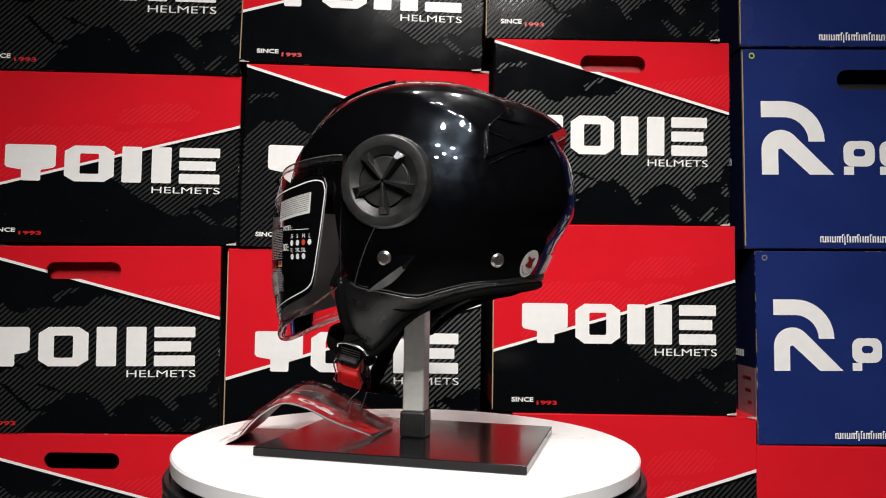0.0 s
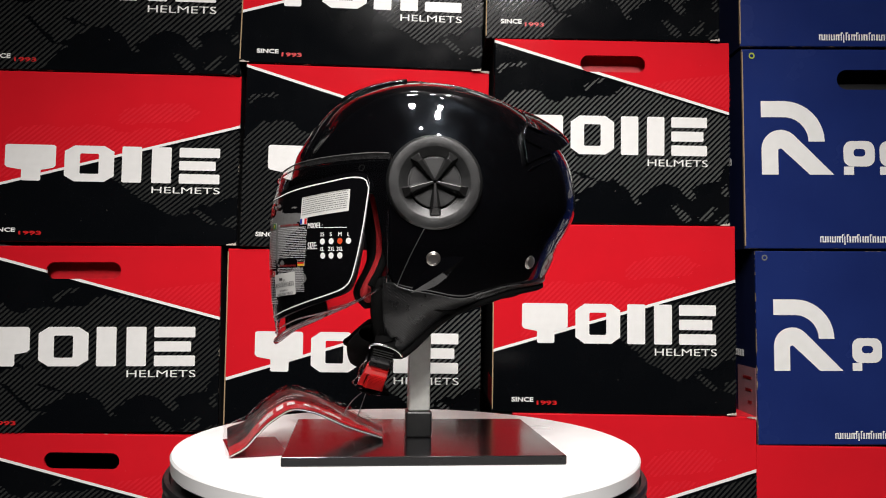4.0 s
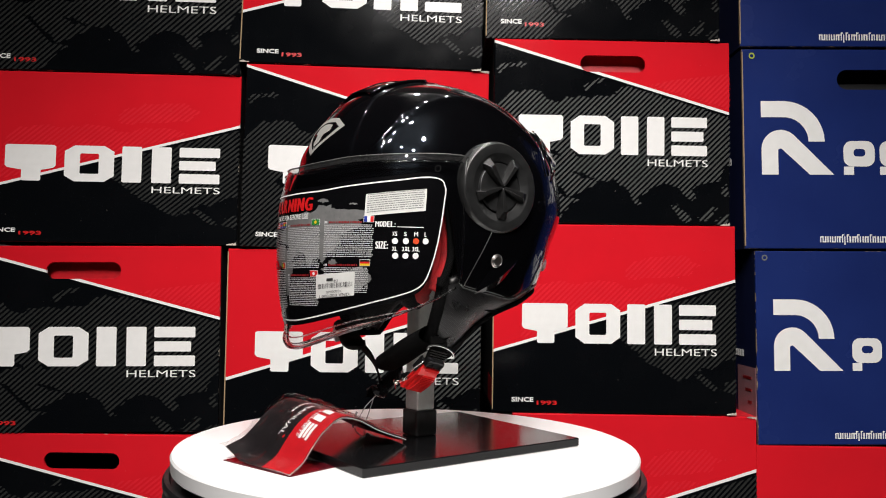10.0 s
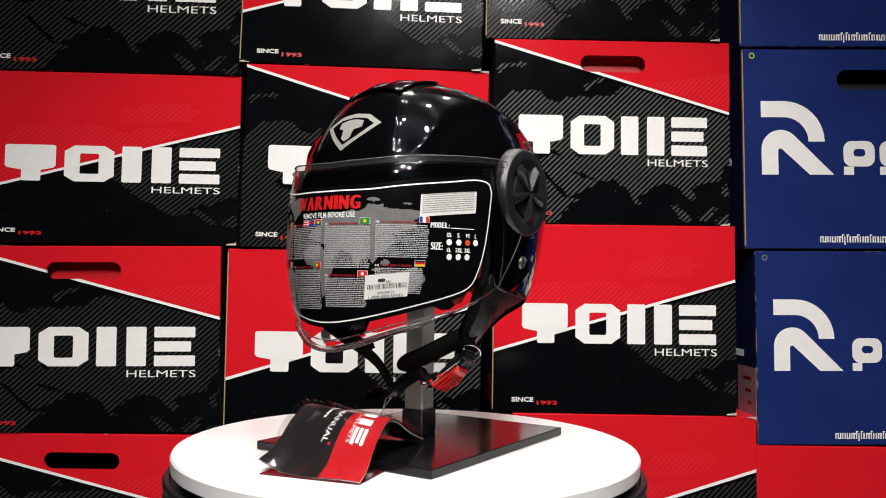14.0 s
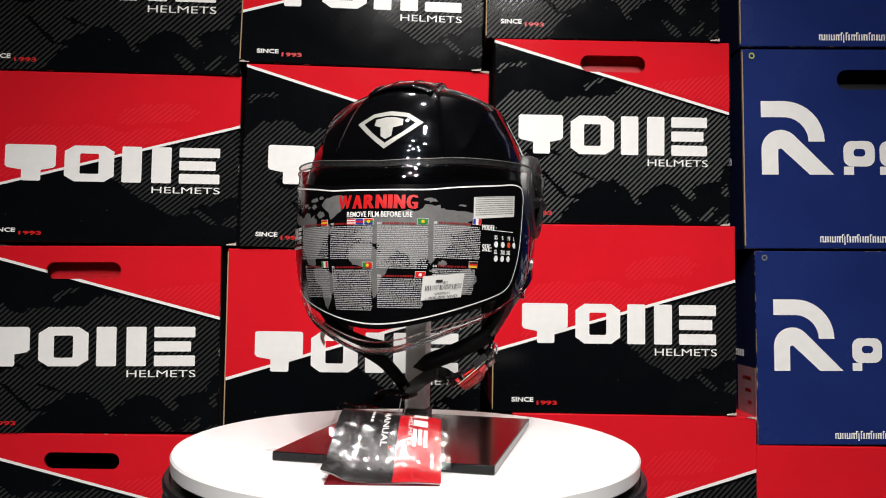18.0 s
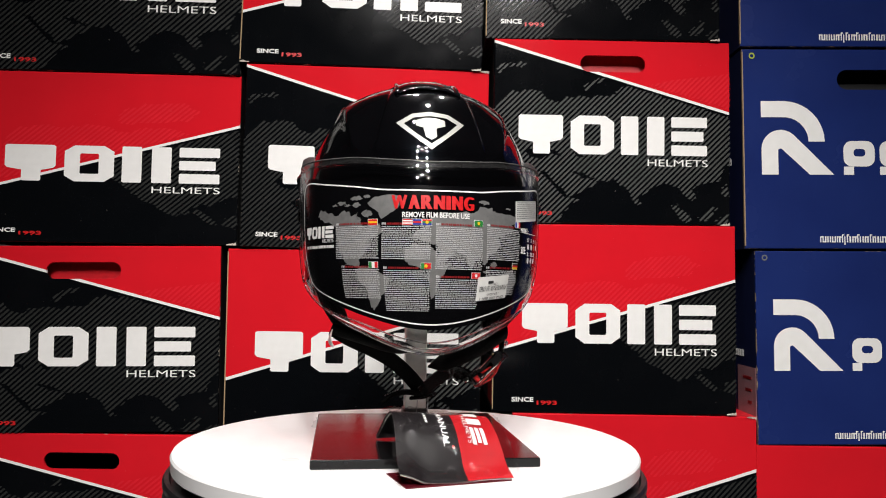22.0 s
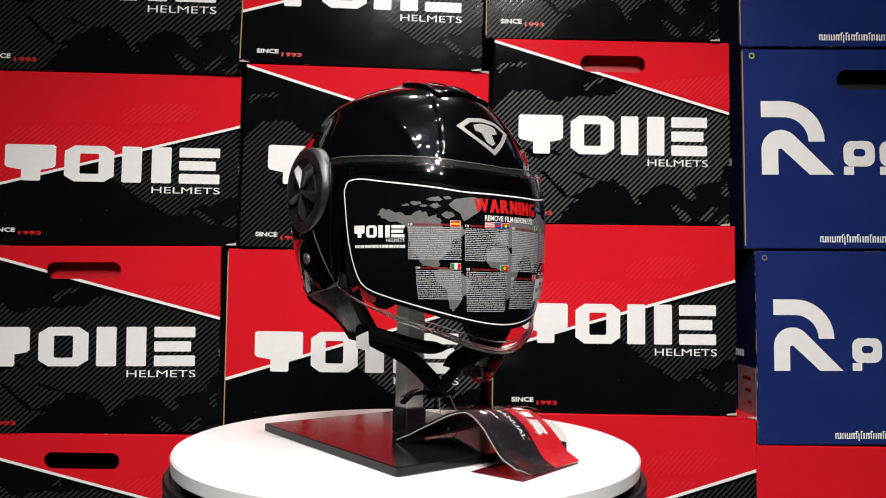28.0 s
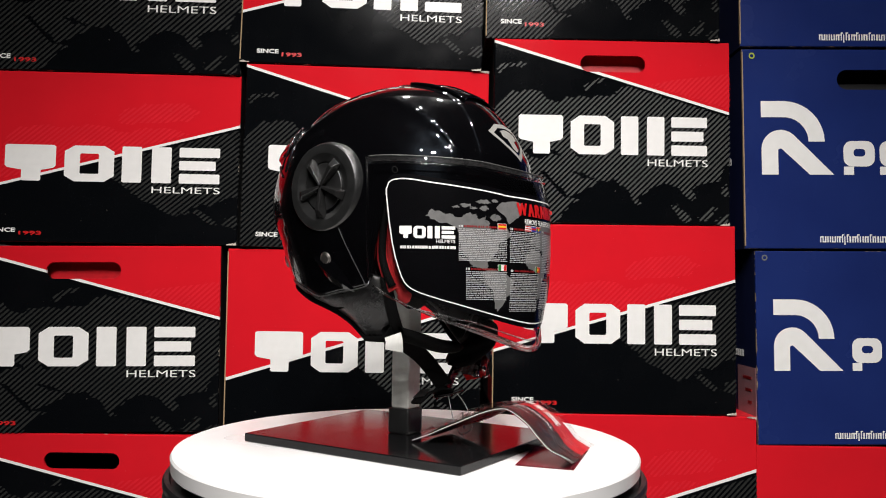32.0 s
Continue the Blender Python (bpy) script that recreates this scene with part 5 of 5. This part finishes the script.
def helmet():
    h = thing("helmet", pose(0, 0, ZT, 0, 0, 165.5) @ pose(0, 0.0065, 0), "glossy black open-face helmet with a clear visor on a stand", "helmet")
    shell = part("shell", thick(shell_sheet(0.0), 0.004), M_GLOSS, h, "glossy black painted shell", smooth=True)
    # thin bright bead along the lower edge
    for sgn in (-1, 1):
        pts = []
        for k in range(60):
            phi = 73 + (178 - 73) * k / 59
            p = shell_point(phi, elevation_at(phi, EDGE(phi) + 0.0006), 0.0006)
            p.y *= sgn
            pts.append(p)
        part("edge_bead", tube_bm(pts, 0.0006, 6), M_EDGE, h, smooth=True)
    # rear border of the visor plate, from the pivot cover to the corner of the shell
    for sgn in (-1, 1):
        pts = []
        for k in range(13):
            x, z = 0.0222 - 0.0262 * k / 12, 0.1565 + 0.0525 * k / 12
            phi = math.degrees(math.atan2(0.114, x - CX))
            p = shell_point(phi, elevation_at(phi, z), 0.0006)
            pts.append((p.x, p.y * sgn, p.z))
        part("visor_seam", tube_bm(pts, 0.0004, 6), M_EDGE, h, smooth=True)
    # wrap-round rear spoiler and front scoop
    phis = [132.5 + 95 * k / 76 for k in range(77)]
    phis = [p if p <= 180 else p - 360 for p in phis]
    lo = spline((132.5, 142.6, 152, 162.5, 172, 180), (17.5, 20.9, 23.2, 25.8, 28.6, 29))
    hi = spline((132.5, 134.5, 140.8, 150.7, 160, 170, 180), (19.5, 29.3, 33.9, 39.5, 48, 56, 60))
    upper = lambda ph: 34.1 - 0.31 * (abs(ph) - 141.8)
    lower = lambda ph: 28.8 - 0.47 * (abs(ph) - 134.8)

    def off(ph, e, f):
        r = 0.0042 * (1 - smooth01(abs(ph), 144, 156) * smooth01(f, 0.45, 1.0)) + 0.009 * smooth01(abs(ph), 140, 172) * (1 - smooth01(f, 0.0, 0.75))
        # two stepped recesses in the flank
        flank = 1 - smooth01(abs(ph), 154, 163)
        return r - flank * (0.0016 * smooth01(upper(ph) - e, 0.0, 0.9) + 0.0014 * smooth01(lower(ph) - e, 0.0, 0.9))

    patch("rear_spoiler", h, phis, lo, hi, off, 40, M_GLOSS, "glossy black rear spoiler", 0.003)
    for sgn in (-1, 1):
        for line, o in ((((132.7, 18), (133.4, 23.9), (134.5, 29.3), (140.8, 33.9), (150.7, 39.3)), 0.0040), (((141.8, 34.1), (149.6, 31.6), (157.7, 29.2)), 0.0046), (((134.8, 28.8), (143.7, 24.6)), 0.0030), (((133.9, 15.3), (143.3, 19.1), (149.8, 20.8)), 0.0004)):
            pts = []
            for t in range(19):
                q = t * (len(line) - 1) / 18
                k = min(int(q), len(line) - 2)
                ph, e = (line[k][j] + (line[k + 1][j] - line[k][j]) * (q - k) for j in (0, 1))
                p = shell_point(ph, e, o)
                pts.append((p.x, p.y * sgn, p.z))
            part("spoiler_edge", tube_bm(pts, 0.0009, 8), M_GLOSS, h, smooth=True)
        # long slanted facet in the flank of the shell, turned down towards the platter
        top, bot, back = [], [], []
        for k in range(13):
            f = k / 12
            w = sin(pi * f)
            p0 = shell_point(80.6 + 24.0 * f, -36.1 + 14.3 * f, 0.0004 + 0.0034 * w)
            p1 = shell_point(80.6 + 24.0 * f + 1.0 * w, -36.1 + 14.3 * f - 3.6 * w, 0.0004)
            p2 = shell_point(80.6 + 24.0 * f - 1.4 * w, -36.1 + 14.3 * f + 5.0 * w, 0.0002)
            top.append(Vector((p0.x, p0.y * sgn, p0.z)))
            bot.append(Vector((p1.x, p1.y * sgn, p1.z)))
            back.append(Vector((p2.x, p2.y * sgn, p2.z)))
        part("flank_facet", grid_bm([bot, top, back]), M_GLOSS, h, "slanted facet pressed into the shell")
    rows = []
    for k in range(25):
        x = 0.074 - 0.118 * k / 24
        half = 0.0290 - 0.004 * (k / 24)
        row = []
        for j in range(-13, 14):
            y = half * j / 12 if abs(j) <= 12 else half * 1.03 * j / 13
            d = Vector((x - CX, y, 0))
            # height of the shell over this spot
            phi = math.degrees(math.atan2(y, x - CX))
            lo_e, hi_e = 5.0, 90.0
            for _ in range(30):
                mid = (lo_e + hi_e) / 2
                q = shell_point(phi, mid)
                if math.hypot(q.x - CX, q.y) > d.length:
                    lo_e = mid
                else:
                    hi_e = mid
            z = shell_point(phi, lo_e).z
            up = (0.0034 * (1 - smooth01(k, 2, 15)) + 0.0008) * (1 - (abs(j) / 13) ** 4)
            lift = -0.0015 if abs(j) == 13 else up
            row.append(Vector((x, y, z + lift)))
        rows.append(row)
    part("scoop", thick(grid_bm(rows), 0.0016), M_GLOSS, h, "glossy black front air scoop", smooth=True)
    # rounded ridges along both sides and the middle of the hood
    for j, r in ((1, 0.0024), (25, 0.0024), (9, 0.0007), (17, 0.0007)):
        part("scoop_ridge", tube_bm([rows[k][j] + Vector((0, 0, 0.0002)) for k in range(0, 14)], r, 10), M_GLOSS, h, smooth=True)
    # matt black sheet that stands for the shade inside the scoop's mouth
    mouth = [[Vector((p.x - 0.010, p.y * 0.96, p.z - 0.0022)) for p in rows[0]], [Vector((p.x - 0.010, p.y * 0.96, p.z - 0.0120)) for p in rows[0]]]
    part("scoop_mouth_shade", grid_bm(mouth), M_FABRIC, h, "matt black sheet for the shade in the air scoop")
    # forehead emblem: a shield ring round a funnel, in silver
    def forehead(bm, o):
        for v in bm.verts:
            s, z = v.co.x, v.co.z - 0.0034
            phi = math.degrees(s / 0.115)
            v.co = shell_point(phi, elevation_at(phi, z, o), o)
        return bm
    outer = [(-0.0310, 0.3075), (-0.0170, 0.3170), (0, 0.3192), (0.0170, 0.3170), (0.0310, 0.3075), (0.016, 0.2950), (0, 0.2812), (-0.016, 0.2950)]
    inner = [(-0.0240, 0.3070), (-0.0150, 0.3130), (0, 0.3147), (0.0150, 0.3130), (0.0240, 0.3070), (0.0125, 0.2968), (0, 0.2868), (-0.0125, 0.2968)]
    more = lambda poly: [(a[0] + (b[0] - a[0]) * k / 4, a[1] + (b[1] - a[1]) * k / 4) for a, b in zip(poly, poly[1:] + poly[:1]) for k in range(4)]
    part("forehead_emblem", forehead(ring_bm(more(outer), more(inner)), 0.0006), M_SILVER, h, "silver shield emblem", smooth=True)
    core = [(-0.0128, 0.3045), (-0.0128, 0.3105), (-0.0045, 0.3128), (0.0045, 0.3128), (0.0128, 0.3105), (0.0128, 0.3045), (0.0046, 0.3020), (0.0046, 0.2935), (0, 0.2905), (-0.0046, 0.2935), (-0.0046, 0.3020)]
    bm = flat_bm([more(core)])
    bmesh.ops.triangulate(bm, faces=bm.faces, ngon_method="EAR_CLIP")
    part("emblem_core", forehead(bm, 0.0006), M_SILVER, h)
    for sgn in (1, -1):
        side_cover(h, sgn)
        rivet(h, -0.0115 if sgn > 0 else -0.0215, 0.1816, sgn)
        rivet(h, -0.1045 if sgn > 0 else -0.1125, 0.1816, sgn)
    # round pale sticker on the rear quarter
    for sgn in (1,):
        def rear(bm, o):
            for v in bm.verts:
                phi = 159 + math.degrees(v.co.x / 0.130)
                q = shell_point(phi, elevation_at(phi, v.co.z, o), o)
                v.co = (q.x, q.y * sgn, q.z)
            return bm
        disc = flat_bm([[(0.0125 * cos(radians(a)), 0.1800 + 0.0125 * sin(radians(a))) for a in range(0, 360, 12)]])
        st = part("round_sticker", rear(disc, 0.0006), M_PAPER, h, "round white sticker with a dark mark")
        part("sticker_mark", rear(flat_bm([jagged([(-0.0065, 0.178), (-0.001, 0.1765), (0.006, 0.176), (0.0035, 0.181), (0.0062, 0.186), (0.0, 0.184), (-0.006, 0.1865), (-0.003, 0.182)], 3, 0.0009, 3)]), 0.0009), M_DARKRED, st)
        bars = bmesh.new()
        for k in range(17):
            a0 = radians(-165 + 150 * k / 16)
            bars.faces.new([bars.verts.new((r * cos(a), 0, 0.1800 + r * sin(a))) for r, a in ((0.0092, a0), (0.0108, a0), (0.0108, a0 + 0.085), (0.0092, a0 + 0.085))])
        part("sticker_lettering", rear(bars, 0.0009), M_PAPERINK, st)
    label = []
    for j in range(3):
        label.append([shell_point(a, elevation_at(a, 0.1665 + 0.0115 * j, 0.0008), 0.0008) for a in (172 + 2 * k for k in range(9))])
    part("rear_label", grid_bm(label), M_PAPER, h, "pale rectangular label on the rear edge", smooth=True)
    vis = visor(h)
    visor_film(vis, h)
    chin(h)
    straps(h)
    return h


M_EDGE = plain("grey_bead", (0.05, 0.05, 0.05), 0.3)
HELMET = helmet()


# ---- booklet in a plastic sleeve ----
def booklet():
    ob = thing("booklet", pose(0, 0, ZT), "red and black instruction booklet arched in a clear sleeve", "booklet")
    # arch from the platter over to the stand's plate: run along, height; both long edges
    xs = (-0.1775, -0.164, -0.153, -0.1414, -0.1215, -0.105, -0.0754, -0.0356)
    zs = (0.0012, 0.0080, 0.0205, 0.0320, 0.0413, 0.0380, 0.0260, 0.0105)
    arc = [0.0]
    for a, b in zip(range(7), range(1, 8)):
        arc.append(arc[-1] + math.hypot(xs[b] - xs[a], zs[b] - zs[a]))
    fx, fz = spline(arc, xs), spline(arc, zs)
    total = arc[-1]

    def at(u, v, off=0.0):
        """u: 0 at the front edge to 1 at the back; v: 0 at the red edge to 1 at the black one."""
        s = u * total
        x, z = fx(s), fz(s)
        dx, dz = fx(min(s + 0.002, total)) - fx(max(s - 0.002, 0)), fz(min(s + 0.002, total)) - fz(max(s - 0.002, 0))
        n = Vector((-dz, 0, dx)).normalized()
        y = -0.030 + v * (0.096 - 0.026 * u)
        x += v * (0.006 + 0.012 * u)
        z += v * 0.0062 * sin(pi * min(u * 1.15, 1)) + 0.008 * smooth01(v, 0.75, 1) * (1 - smooth01(u, 0, 0.25))
        z += 0.0006 * sin(9 * v + 14 * u)
        return Vector((x, y, z)) + n * off

    def sheet(u0, u1, v0, v1, off, nu=60, nv=10):
        return grid_bm([[at(u0 + (u1 - u0) * i / nu, v0 + (v1 - v0) * j / nv, off) for j in range(nv + 1)] for i in range(nu + 1)])

    part("page_block", thick(sheet(0.004, 0.996, 0.01, 0.99, 0.0006), 0.0007), M_PAPER, ob, "white inner pages")
    part("red_cover_band", sheet(0, 1, 0.0, 0.405, 0.0019), M_COVER_RED, ob, "glossy red cover band", smooth=True)
    part("black_cover_band", sheet(0, 1, 0.405, 1.0, 0.0019), M_COVER_BLACK, ob, "glossy black cover band", smooth=True)

    part("inner_side", sheet(0.44, 0.995, 0.012, 0.988, -0.0009), M_COVER_BLACK, ob, "black inner side of the cover", smooth=True)
    part("red_inner_side", sheet(0.005, 0.44, 0.012, 0.988, -0.0009), M_COVER_INNER, ob, "dull red inner side of the cover", smooth=True)
    part("back_cover", box_bm(-0.1765, -0.1245, -0.029, 0.062, 0.0003, 0.0010), M_COVER_BACK, ob, "dark red back cover lying flat")

    def print_on(me, name, u0, u1, v0, v1, material):
        bm = bmesh.new()
        bm.from_mesh(me)
        bmesh.ops.triangulate(bm, faces=bm.faces)
        bmesh.ops.subdivide_edges(bm, edges=[e for e in bm.edges if e.calc_length() > 0.30], cuts=3)
        for q in bm.verts:
            q.co = at(u0 + (u1 - u0) * q.co.x, v0 + (v1 - v0) * q.co.z, 0.0027)
        part(name, bm, material, ob)

    for me, (a, b) in zip(EMBLEM, ((0.72, 0.60), (0.59, 0.49), (0.44, 0.34), (0.32, 0.22))):
        print_on(me, "emblem_block", a, b, 0.265, 0.125, M_PALE)
    print_on(WORD_H, "printed_word", 0.40, 0.225, 0.31, 0.272, M_PALE)
    print_on(word_mesh("MANUAL", 0.01), "title_word", 0.440, 0.200, 0.555, 0.495, M_PALE)
    bars = bmesh.new()
    for k in range(7):
        u = 0.50 - k * 0.022
        bars.faces.new([bars.verts.new(at(p, q, 0.0023)) for p, q in ((u, 0.66), (u - 0.017, 0.66), (u - 0.017, 0.685), (u, 0.685))])
    part("small_print", bars, M_PALE, ob)
    dot = bmesh.new()
    dot.faces.new([dot.verts.new(at(0.20 + 0.009 * cos(radians(a)), 0.465 + 0.013 * sin(radians(a)), 0.0024)) for a in range(0, 360, 30)])
    part("red_dot", dot, M_REDINK, ob)
    # creased clear sleeve a little larger than the booklet
    rng = random.Random(8)
    nu, nv = 26, 17
    lift = [[rng.random() ** 1.5 * 0.0034 for _ in range(nv + 1)] for _ in range(nu + 1)]
    side = [[(rng.uniform(-0.4, 0.4), rng.uniform(-0.4, 0.4)) for _ in range(nv + 1)] for _ in range(nu + 1)]
    rows = []
    for i in range(nu + 1):
        row = []
        for j in range(nv + 1):
            ji, jj = side[i][j] if 0 < i < nu and 0 < j < nv else (0, 0)
            u, v = -0.015 + 1.06 * (i + ji) / nu, -0.085 + 1.125 * (j + jj) / nv
            fold = max(0.0, 1 - abs(noise.noise(Vector((u * 7 + v * 4, v * 4 - u * 3, 3)))) * 3) ** 2
            p = at(min(max(u, 0), 1), v, 0.0036 + lift[i][j] * (0.35 + 0.65 * smooth01(v, 0.3, 0.7)) + 0.0016 * fold)
            p.x += (max(u - 1, 0) + min(u, 0)) * total
            p.z = max(p.z, 0.0010)
            row.append(p)
        rows.append(row)
    bm = grid_bm(rows)
    bmesh.ops.triangulate(bm, faces=bm.faces)
    sl = part("sleeve", bm, M_SLEEVE, ob, "creased clear plastic sleeve", smooth="crisp")
    sl.visible_shadow = False
    return ob


M_COVER_RED = plain("red_cover", (0.5, 0.012, 0.018), 0.3, grain=30, vary=0.15)
M_COVER_BACK = plain("dark_red_cover", (0.10, 0.006, 0.012), 0.25, grain=30, vary=0.15)
M_COVER_INNER = plain("dull_red_cover", (0.30, 0.06, 0.07), 0.35, grain=30, vary=0.2)
M_COVER_BLACK = plain("black_cover", (0.013, 0.011, 0.012), 0.3, grain=30, vary=0.2)
M_SLEEVE = clear_pane("clear_sleeve", 1.3, 0.11, 0.15)
BOOKLET = booklet()


def motions():
    steps = range(0, 33)
    for ob in TURNING:
        rest = ob.matrix_basis.copy()
        walk(ob, [(t, Matrix.Translation((0, 0, 0)) @ pose(0, 0, 0, 0, 0, SPIN * t) @ rest) for t in steps])


TURNING = [PLATTER, STAND, HELMET, BOOKLET]
motions()
